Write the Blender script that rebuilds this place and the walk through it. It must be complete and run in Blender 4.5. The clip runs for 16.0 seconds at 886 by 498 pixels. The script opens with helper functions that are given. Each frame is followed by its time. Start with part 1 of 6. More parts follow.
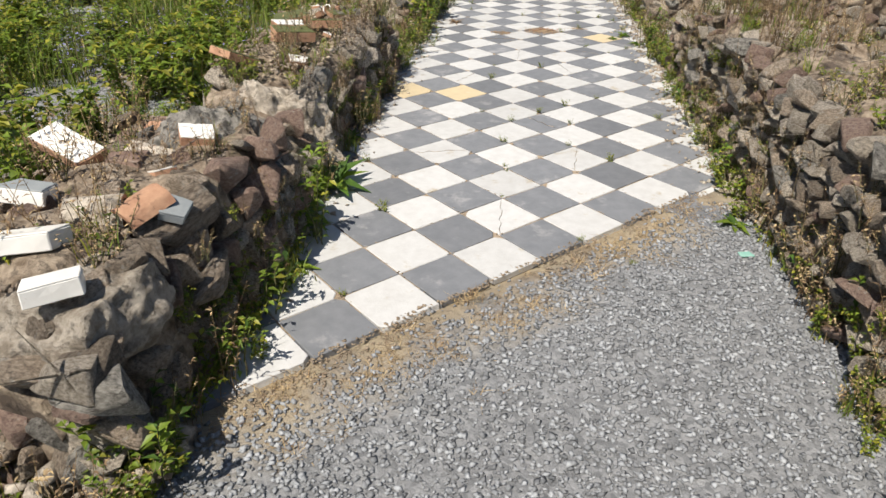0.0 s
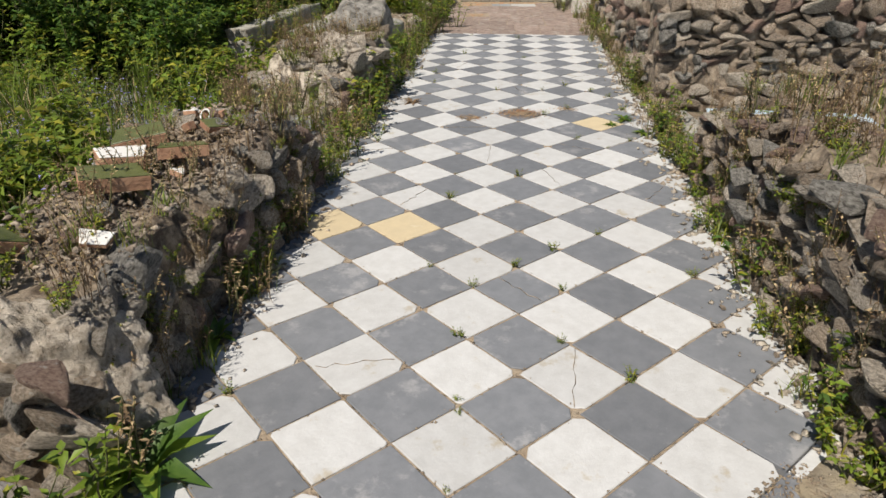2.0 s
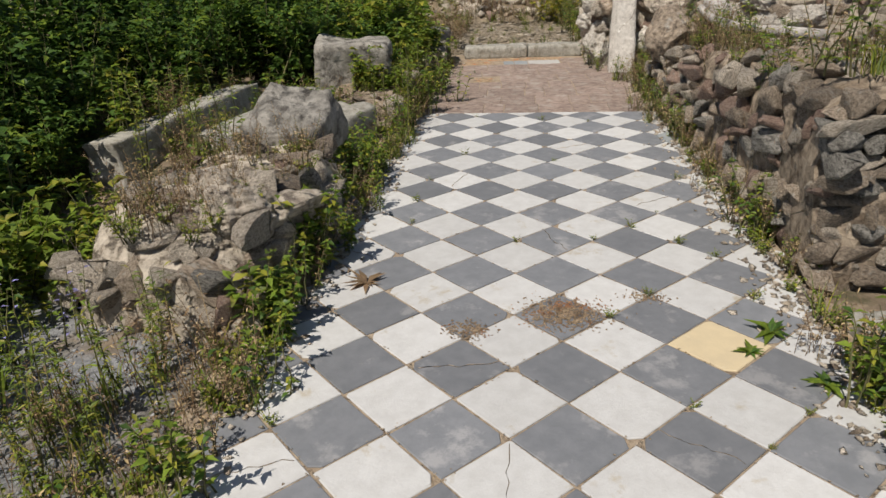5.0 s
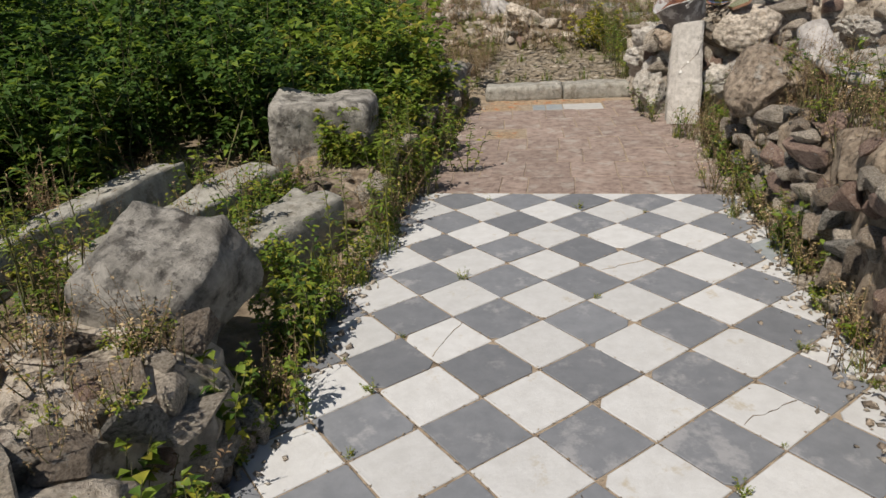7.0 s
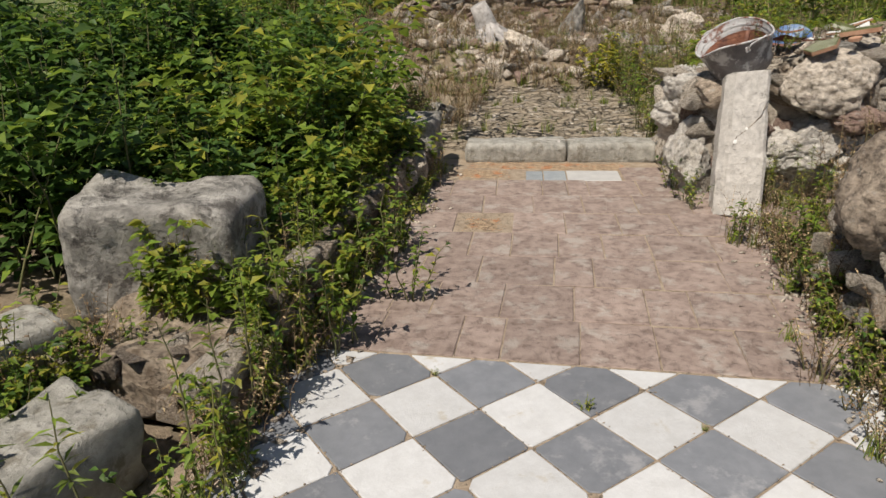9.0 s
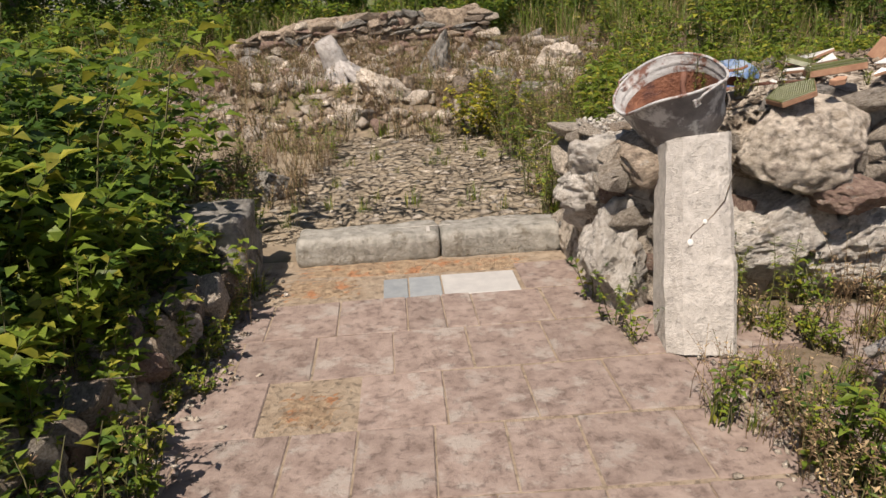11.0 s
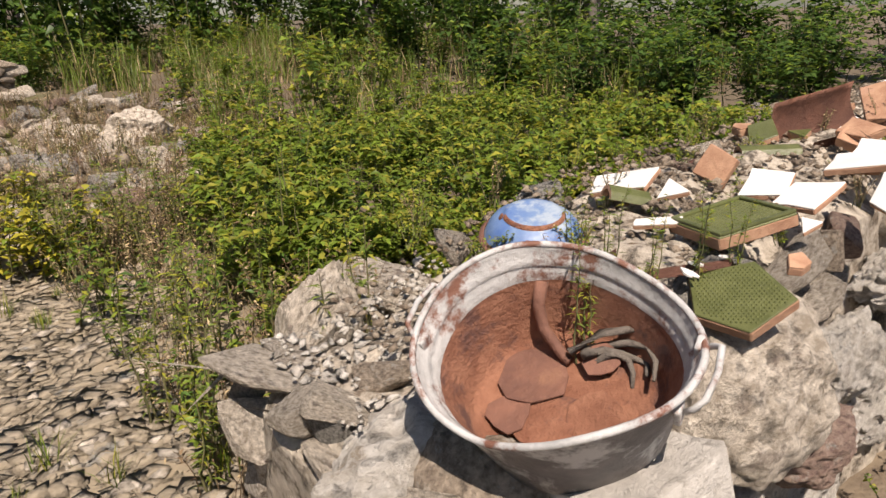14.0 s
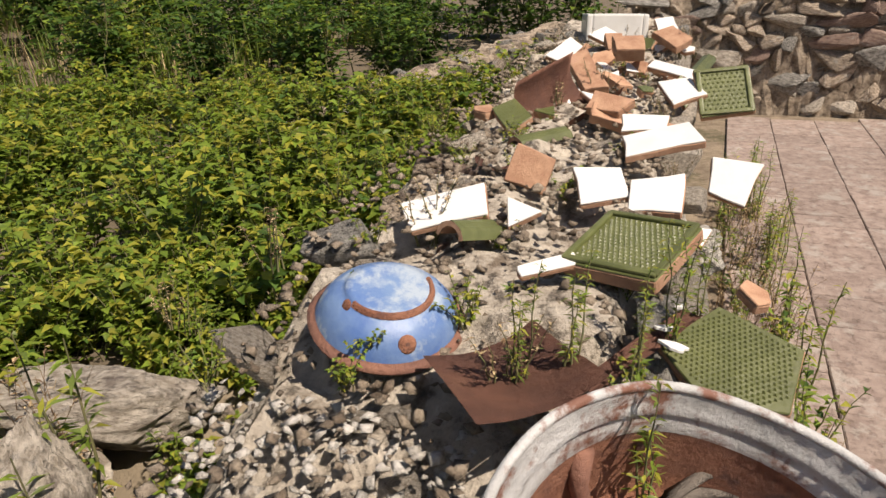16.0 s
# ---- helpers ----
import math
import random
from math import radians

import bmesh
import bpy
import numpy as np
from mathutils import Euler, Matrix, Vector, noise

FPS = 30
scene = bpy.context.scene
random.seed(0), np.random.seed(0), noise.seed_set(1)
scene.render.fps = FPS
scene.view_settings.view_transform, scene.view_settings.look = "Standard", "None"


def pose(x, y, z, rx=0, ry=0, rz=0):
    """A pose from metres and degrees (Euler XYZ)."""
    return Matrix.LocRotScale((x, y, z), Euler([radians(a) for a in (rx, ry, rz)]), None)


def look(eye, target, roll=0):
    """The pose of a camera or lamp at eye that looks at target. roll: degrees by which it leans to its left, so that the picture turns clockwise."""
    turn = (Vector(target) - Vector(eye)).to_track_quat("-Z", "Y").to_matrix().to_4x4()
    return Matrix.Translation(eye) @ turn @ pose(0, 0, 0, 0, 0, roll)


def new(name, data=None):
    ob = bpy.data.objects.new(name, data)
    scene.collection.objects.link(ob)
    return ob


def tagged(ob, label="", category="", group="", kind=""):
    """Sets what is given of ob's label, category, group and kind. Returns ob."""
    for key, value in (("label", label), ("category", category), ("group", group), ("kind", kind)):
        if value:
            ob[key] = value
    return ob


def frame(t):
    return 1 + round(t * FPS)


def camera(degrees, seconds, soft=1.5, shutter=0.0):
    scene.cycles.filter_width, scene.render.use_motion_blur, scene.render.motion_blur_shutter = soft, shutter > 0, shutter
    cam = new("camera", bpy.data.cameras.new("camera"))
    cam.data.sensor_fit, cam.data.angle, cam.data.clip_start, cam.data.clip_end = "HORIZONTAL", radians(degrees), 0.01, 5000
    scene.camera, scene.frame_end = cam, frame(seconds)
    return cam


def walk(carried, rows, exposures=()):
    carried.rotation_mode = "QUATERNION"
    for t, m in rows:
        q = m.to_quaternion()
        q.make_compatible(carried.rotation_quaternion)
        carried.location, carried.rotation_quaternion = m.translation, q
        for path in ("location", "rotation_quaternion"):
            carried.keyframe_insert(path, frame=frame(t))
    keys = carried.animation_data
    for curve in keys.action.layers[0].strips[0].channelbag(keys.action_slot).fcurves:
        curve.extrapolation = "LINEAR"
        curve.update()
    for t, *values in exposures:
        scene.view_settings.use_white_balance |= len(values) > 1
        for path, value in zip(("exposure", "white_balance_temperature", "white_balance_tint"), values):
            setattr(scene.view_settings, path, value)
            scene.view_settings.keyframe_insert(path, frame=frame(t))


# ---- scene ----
cam = camera(66.0, 16.0)
PATH = [
    (0, (0.469, -5.017, 1.532), (0.266, -3.295, 0.536), 0.6),
    (0.5, (0.525, -4.534, 1.482), (0.395, -2.797, 0.5), -0.2),
    (1, (0.572, -4.118, 1.495), (0.416, -2.371, 0.533), -0.3),
    (1.5, (0.52, -3.642, 1.521), (0.331, -1.89, 0.576), 0.1),
    (2, (0.53, -3.215, 1.518), (0.351, -1.441, 0.612), -0.1),
    (2.5, (0.57, -2.758, 1.55), (0.376, -0.973, 0.669), -0.3),
    (3, (0.485, -2.329, 1.517), (0.28, -0.541, 0.644), -0.3),
    (3.5, (0.413, -1.87, 1.518), (0.239, -0.062, 0.681), -0.6),
    (3.7, (0.442, -1.657, 1.505), (0.267, 0.152, 0.671), -1.0),
    (5.8, (0.442, 0.378, 1.468), (0.145, 2.179, 0.652), -2.7),
    (6, (0.419, 0.562, 1.496), (0.102, 2.359, 0.678), -2.7),
    (6.5, (0.416, 1.021, 1.497), (0.09, 2.828, 0.703), -3.2),
    (7, (0.487, 1.507, 1.505), (0.14, 3.313, 0.719), -3.4),
    (7.5, (0.452, 1.98, 1.499), (0.078, 3.776, 0.703), -2.9),
    (8, (0.483, 2.487, 1.492), (0.139, 4.3, 0.72), -2.6),
    (8.2, (0.492, 2.701, 1.502), (0.158, 4.521, 0.743), -2.4),
    (10.3, (0.487, 4.768, 1.35), (0.077, 6.589, 0.631), -0.7),
    (10.5, (0.47, 4.945, 1.387), (0.22, 6.806, 0.699), -1.3),
    (11, (0.52, 5.372, 1.404), (0.495, 7.255, 0.731), -2.8),
    (11.5, (0.549, 5.745, 1.435), (0.542, 7.628, 0.76), -2.7),
    (12, (0.518, 6.203, 1.488), (0.718, 8.079, 0.825), -1.3),
    (12.5, (0.556, 6.525, 1.509), (0.998, 8.368, 0.87), -1.6),
    (13, (0.668, 6.883, 1.535), (1.32, 8.659, 0.885), -1.2),
    (13.5, (0.718, 7.266, 1.533), (1.537, 8.976, 0.899), -1.0),
    (14, (0.723, 7.603, 1.575), (1.793, 9.169, 0.94), -2.2),
    (14.5, (0.835, 7.816, 1.566), (2.146, 9.149, 0.856), -2.2),
    (15, (0.891, 8.038, 1.582), (2.314, 9.243, 0.859), -2.9),
    (15.5, (0.938, 8.302, 1.609), (2.545, 9.227, 0.859), -1.7),
    (16, (0.927, 8.453, 1.623), (2.637, 9.146, 0.852), -2.4),
]
walk(cam, [(t, look(eye, target, roll)) for t, eye, target, roll in PATH],
     exposures=[(0.0, 0.45, 6500, 10), (1.5, 0.22, 6500, 10), (3.0, 0.10, 6500, 10), (6.0, -0.02, 6500, 11), (8.2, 0.02, 6500, 11), (10.3, 0.36, 6650, 13), (11.5, 0.24, 6850, 17), (13.0, 0.38, 6850, 17), (14.5, 0.55, 6900, 17), (16.0, 0.46, 6950, 15)])

# ---- world, sun ----
SUN = Vector((-0.40, -0.92, 0)).normalized() * math.cos(radians(58)) + Vector((0, 0, math.sin(radians(58))))
world = bpy.data.worlds.new("sky_world")
scene.world = world
world.use_nodes = True
_wn = world.node_tree.nodes
_sky = _wn.new("ShaderNodeTexSky")
_sky.sky_type, _sky.sun_disc = "NISHITA", False
_sky.sun_elevation, _sky.sun_rotation = radians(58), math.atan2(SUN.x, SUN.y)
world.node_tree.links.new(_sky.outputs[0], _wn["Background"].inputs[0])
_wn["Background"].inputs[1].default_value = 0.062
_sl = bpy.data.lights.new("sun", "SUN")
_sl.energy, _sl.angle, _sl.color = 4.8, radians(0.5), (1.0, 0.93, 0.83)
_so = new("sun", _sl)
_so.matrix_world = look(SUN * 50, (0, 0, 0))


# ---- materials ----
def mat(name, a, b, scale=8.0, rough=0.85, bump=0.3, spots=None, spot_scale=3.0, spot_cover=0.45, metal=0.0,
        world_space=False, detail=6.0, bump_scale=None, vary=0.25, pits=0.0, pit_scale=38.0):
    """Two tones in grain, a third in patches, each object a little lighter or darker, fine relief."""
    m = bpy.data.materials.new(name)
    m.use_nodes = True
    nt = m.node_tree
    N, L = nt.nodes, nt.links
    p = N["Principled BSDF"]
    p.inputs["Roughness"].default_value, p.inputs["Metallic"].default_value = rough, metal
    if world_space:
        co = N.new("ShaderNodeNewGeometry").outputs["Position"]
    else:
        tc, oi = N.new("ShaderNodeTexCoord"), N.new("ShaderNodeObjectInfo")
        ad = N.new("ShaderNodeVectorMath"); ad.operation = "MULTIPLY_ADD"
        L.new(oi.outputs["Random"], ad.inputs[0]); ad.inputs[1].default_value = (37.0, 17.0, 53.0)
        L.new(tc.outputs["Object"], ad.inputs[2])
        co = ad.outputs[0]
    n1 = N.new("ShaderNodeTexNoise"); n1.inputs["Scale"].default_value = scale; n1.inputs["Detail"].default_value = detail
    n1.inputs["Roughness"].default_value = 0.65
    L.new(co, n1.inputs["Vector"])
    r1 = N.new("ShaderNodeMapRange"); r1.inputs[1].default_value, r1.inputs[2].default_value = 0.36, 0.64
    L.new(n1.outputs[0], r1.inputs[0])
    mix = N.new("ShaderNodeMix"); mix.data_type = "RGBA"
    mix.inputs[6].default_value, mix.inputs[7].default_value = (*a, 1), (*b, 1)
    L.new(r1.outputs[0], mix.inputs[0])
    col = mix.outputs[2]
    if spots:
        n2 = N.new("ShaderNodeTexNoise"); n2.inputs["Scale"].default_value = spot_scale; n2.inputs["Detail"].default_value = 8
        n2.inputs["Roughness"].default_value = 0.7
        L.new(co, n2.inputs["Vector"])
        r2 = N.new("ShaderNodeMapRange"); lo = 0.72 - 0.45 * spot_cover
        r2.inputs[1].default_value, r2.inputs[2].default_value = lo, lo + 0.09
        L.new(n2.outputs[0], r2.inputs[0])
        m2 = N.new("ShaderNodeMix"); m2.data_type = "RGBA"; m2.inputs[7].default_value = (*spots, 1)
        L.new(col, m2.inputs[6]); L.new(r2.outputs[0], m2.inputs[0])
        col = m2.outputs[2]
    if vary:
        oi2 = N.new("ShaderNodeObjectInfo"); gi = N.new("ShaderNodeNewGeometry")
        av = N.new("ShaderNodeMath"); av.operation = "ADD"
        L.new(oi2.outputs["Random"], av.inputs[0]); L.new(gi.outputs["Random Per Island"], av.inputs[1])
        fr = N.new("ShaderNodeMath"); fr.operation = "FRACT"; L.new(av.outputs[0], fr.inputs[0])
        r3 = N.new("ShaderNodeMapRange"); r3.inputs[3].default_value, r3.inputs[4].default_value = 1 - vary, 1 + vary
        L.new(fr.outputs[0], r3.inputs[0])
        hs = N.new("ShaderNodeHueSaturation"); L.new(r3.outputs[0], hs.inputs["Value"]); L.new(col, hs.inputs["Color"])
        col = hs.outputs[0]
    pit = None
    if pits:
        np_ = N.new("ShaderNodeTexNoise"); np_.inputs["Scale"].default_value = pit_scale; np_.inputs["Detail"].default_value = 9
        np_.inputs["Roughness"].default_value = 0.72
        L.new(co, np_.inputs["Vector"])
        pit = N.new("ShaderNodeMapRange"); pit.inputs[1].default_value, pit.inputs[2].default_value = 0.31, 0.46
        L.new(np_.outputs[0], pit.inputs[0])
        rp = N.new("ShaderNodeMapRange"); rp.inputs[3].default_value, rp.inputs[4].default_value = 1 - pits, 1.06
        L.new(pit.outputs[0], rp.inputs[0])
        hp = N.new("ShaderNodeHueSaturation"); L.new(rp.outputs[0], hp.inputs["Value"]); L.new(col, hp.inputs["Color"])
        col = hp.outputs[0]
    L.new(col, p.inputs["Base Color"])
    if bump:
        nb = N.new("ShaderNodeTexNoise"); nb.inputs["Scale"].default_value = bump_scale or scale * 4; nb.inputs["Detail"].default_value = 7
        nb.inputs["Roughness"].default_value = 0.7
        L.new(co, nb.inputs["Vector"])
        bp = N.new("ShaderNodeBump"); bp.inputs["Strength"].default_value = bump; bp.inputs["Distance"].default_value = 0.02
        high = nb.outputs[0]
        if pit:
            ap = N.new("ShaderNodeMath"); ap.operation = "MULTIPLY_ADD"; ap.inputs[1].default_value = 0.5
            L.new(pit.outputs[0], ap.inputs[0]); L.new(high, ap.inputs[2])
            high = ap.outputs[0]
        L.new(high, bp.inputs["Height"]); L.new(bp.outputs[0], p.inputs["Normal"])
    return m


def leaf_mat(name, a, b, rough=0.5, vary=0.35, glow=0.35):
    m = mat(name, a, b, 30, rough, 0, vary=vary)
    N, L = m.node_tree.nodes, m.node_tree.links
    p = N["Principled BSDF"]
    tr = N.new("ShaderNodeBsdfTranslucent")
    src = p.inputs["Base Color"].links[0].from_socket
    L.new(src, tr.inputs[0])
    mx = N.new("ShaderNodeMixShader"); mx.inputs[0].default_value = glow
    L.new(p.outputs[0], mx.inputs[1]); L.new(tr.outputs[0], mx.inputs[2])
    L.new(mx.outputs[0], N["Material Output"].inputs[0])
    return m


M_WHITE = mat("white_cement_tile", (0.525, 0.525, 0.515), (0.465, 0.462, 0.45), 16, 0.75, 0.2, (0.41, 0.37, 0.30), 7, 0.27, vary=0.08)
M_DARK = mat("grey_cement_tile", (0.150, 0.158, 0.170), (0.185, 0.192, 0.205), 14, 0.7, 0.15, (0.27, 0.27, 0.275), 4.5, 0.36, vary=0.15)
M_YELLOW = mat("ochre_cement_tile", (0.57, 0.47, 0.30), (0.52, 0.43, 0.28), 14, 0.75, 0.12, (0.6, 0.52, 0.36), 6, 0.3, vary=0.05)
M_PAVER = mat("worn_terracotta_paver", (0.20, 0.146, 0.12), (0.315, 0.245, 0.205), 13, 0.88, 0.5, (0.33, 0.285, 0.245), 6, 0.42, vary=0.12, pits=0.22, pit_scale=26)
M_SLATE = mat("blue_grey_slab", (0.22, 0.24, 0.25), (0.28, 0.30, 0.30), 12, 0.8, 0.2, vary=0.1)
M_LIGHTSLAB = mat("pale_grey_slab", (0.46, 0.45, 0.42), (0.40, 0.39, 0.37), 14, 0.8, 0.15, vary=0.03)
M_STONE = mat("brown_field_stone", (0.18, 0.138, 0.10), (0.48, 0.39, 0.295), 13, 0.9, 1.0, (0.42, 0.385, 0.33), 5, 0.35, vary=0.4, pits=0.5, pit_scale=16)
M_LIME = mat("pale_limestone", (0.30, 0.25, 0.19), (0.62, 0.55, 0.455), 14, 0.9, 1.0, (0.22, 0.18, 0.145), 6, 0.35, vary=0.25, pits=0.5, pit_scale=13)
M_RED = mat("reddish_sandstone", (0.19, 0.12, 0.095), (0.36, 0.26, 0.20), 11, 0.9, 1.0, (0.40, 0.36, 0.31), 5, 0.3, vary=0.25, pits=0.45, pit_scale=16)
M_GREY = mat("grey_weathered_rock", (0.15, 0.14, 0.12), (0.40, 0.375, 0.33), 10, 0.9, 1.0, (0.09, 0.08, 0.068), 8, 0.42, vary=0.15, pits=0.45, pit_scale=14)
M_MORTAR = mat("crumbling_mortar_and_earth", (0.145, 0.105, 0.07), (0.43, 0.35, 0.26), 14, 0.95, 1.0, (0.10, 0.075, 0.055), 5, 0.4, world_space=True, vary=0, pits=0.55, pit_scale=18)
M_LIMEMORTAR = mat("crumbling_pale_lime_mortar", (0.33, 0.275, 0.21), (0.62, 0.55, 0.45), 16, 0.95, 1.0, (0.20, 0.155, 0.11), 6, 0.36, world_space=True, vary=0, pits=0.6, pit_scale=16)
M_PLASTER = mat("white_crumbling_lime_plaster", (0.46, 0.415, 0.35), (0.72, 0.68, 0.61), 15, 0.92, 1.0, (0.36, 0.30, 0.23), 6, 0.3, vary=0.1, pits=0.6, pit_scale=12)
M_PILLAR = mat("pale_cast_concrete", (0.43, 0.40, 0.355), (0.57, 0.535, 0.48), 26, 0.88, 0.6, (0.31, 0.285, 0.245), 11, 0.30, vary=0.05, pits=0.22, pit_scale=34)
M_STEP = mat("weathered_threshold_stone", (0.24, 0.23, 0.195), (0.41, 0.39, 0.34), 14, 0.88, 0.7, (0.20, 0.18, 0.14), 8, 0.38, vary=0.1, pits=0.25, pit_scale=22)
M_GRAVEL = mat("crushed_grey_gravel", (0.20, 0.21, 0.22), (0.30, 0.31, 0.32), 40, 0.9, 0.3, world_space=True, vary=0.45)
M_STRAW = leaf_mat("dry_straw", (0.50, 0.38, 0.21), (0.40, 0.29, 0.15), 0.8, 0.3, 0.15)
M_DIRT = mat("orange_crumbled_brick_dirt", (0.30, 0.205, 0.125), (0.50, 0.37, 0.235), 24, 0.95, 1.0, (0.46, 0.22, 0.105), 8, 0.44, world_space=True, vary=0, pits=0.4, pit_scale=26)
M_LEAF = leaf_mat("green_leaf", (0.13, 0.205, 0.024), (0.22, 0.29, 0.038), glow=0.46)
M_LEAF_DARK = leaf_mat("dark_green_leaf", (0.05, 0.11, 0.018), (0.09, 0.155, 0.028), glow=0.42)
M_LEAF_YEL = leaf_mat("yellow_green_leaf", (0.23, 0.245, 0.03), (0.35, 0.33, 0.045), glow=0.42)
M_LEAF_GOLD = leaf_mat("golden_yellow_leaf", (0.42, 0.37, 0.03), (0.52, 0.46, 0.06), glow=0.42)
M_GRASS = leaf_mat("grass_blade", (0.12, 0.18, 0.03), (0.20, 0.24, 0.055), glow=0.4)
M_DRYWEED = leaf_mat("dry_brown_weed", (0.20, 0.125, 0.075), (0.27, 0.19, 0.10), 0.8)
M_STEM = mat("plant_stem", (0.10, 0.11, 0.04), (0.16, 0.14, 0.06), 20, 0.8, 0.1)
M_BARK = mat("grey_bark", (0.13, 0.11, 0.09), (0.21, 0.18, 0.15), 12, 0.9, 0.8, vary=0.1)
M_DRIFT = mat("bleached_grey_wood", (0.30, 0.275, 0.25), (0.50, 0.47, 0.435), 14, 0.85, 0.6, (0.2, 0.17, 0.14), 9, 0.25, vary=0.05, pits=0.4, pit_scale=30)
M_ZINC = mat("white_chipped_enamel_on_zinc", (0.36, 0.355, 0.34), (0.56, 0.55, 0.53), 14, 0.6, 0.4, (0.19, 0.085, 0.055), 11, 0.46, vary=0)
M_ZINC_OUT = mat("dark_zinc_with_white_paint", (0.13, 0.12, 0.12), (0.24, 0.22, 0.21), 9, 0.6, 0.4, (0.54, 0.53, 0.51), 7, 0.47, vary=0)
M_RUST = mat("orange_rust", (0.205, 0.08, 0.044), (0.32, 0.145, 0.085), 16, 0.85, 0.7, (0.13, 0.06, 0.045), 9, 0.42, vary=0.08)
M_RUST_DK = mat("dark_brown_rust", (0.14, 0.066, 0.047), (0.23, 0.107, 0.07), 10, 0.8, 0.5, (0.26, 0.13, 0.08), 6, 0.3, vary=0.1)
M_BLUE = mat("blue_chipped_enamel", (0.075, 0.145, 0.34), (0.15, 0.235, 0.39), 9, 0.4, 0.15, (0.34, 0.40, 0.46), 6, 0.46, vary=0)
M_GREEN = mat("olive_green_glaze", (0.08, 0.09, 0.028), (0.125, 0.135, 0.048), 16, 0.36, 0.2, (0.07, 0.075, 0.028), 8, 0.3, vary=0.18)
M_GLAZE = mat("white_glazed_ceramic", (0.76, 0.745, 0.70), (0.70, 0.68, 0.63), 10, 0.3, 0.08, (0.50, 0.44, 0.36), 7, 0.15, vary=0.05)
M_TERRA = mat("raw_terracotta_body", (0.33, 0.175, 0.105), (0.46, 0.275, 0.17), 16, 0.9, 0.4, (0.42, 0.24, 0.16), 8, 0.3, vary=0.15)
M_SHEET = mat("pale_blue_painted_sheet", (0.40, 0.52, 0.60), (0.47, 0.57, 0.63), 5, 0.5, 0.1, vary=0)
M_BLOOM = leaf_mat("violet_petals", (0.30, 0.28, 0.62), (0.38, 0.36, 0.66))
M_TEAL = mat("turquoise_glass", (0.20, 0.42, 0.36), (0.28, 0.48, 0.41), 10, 0.15, 0, vary=0)
M_COBBLE = mat("flat_dusty_stones", (0.30, 0.245, 0.17), (0.43, 0.36, 0.265), 14, 0.95, 0.9, (0.34, 0.33, 0.30), 6, 0.3, world_space=True, vary=0.1, pits=0.15, pit_scale=18)
M_ROAD = mat("packed_earth", (0.27, 0.205, 0.14), (0.38, 0.305, 0.22), 12, 0.95, 0.8, world_space=True, vary=0, pits=0.25, pit_scale=30)


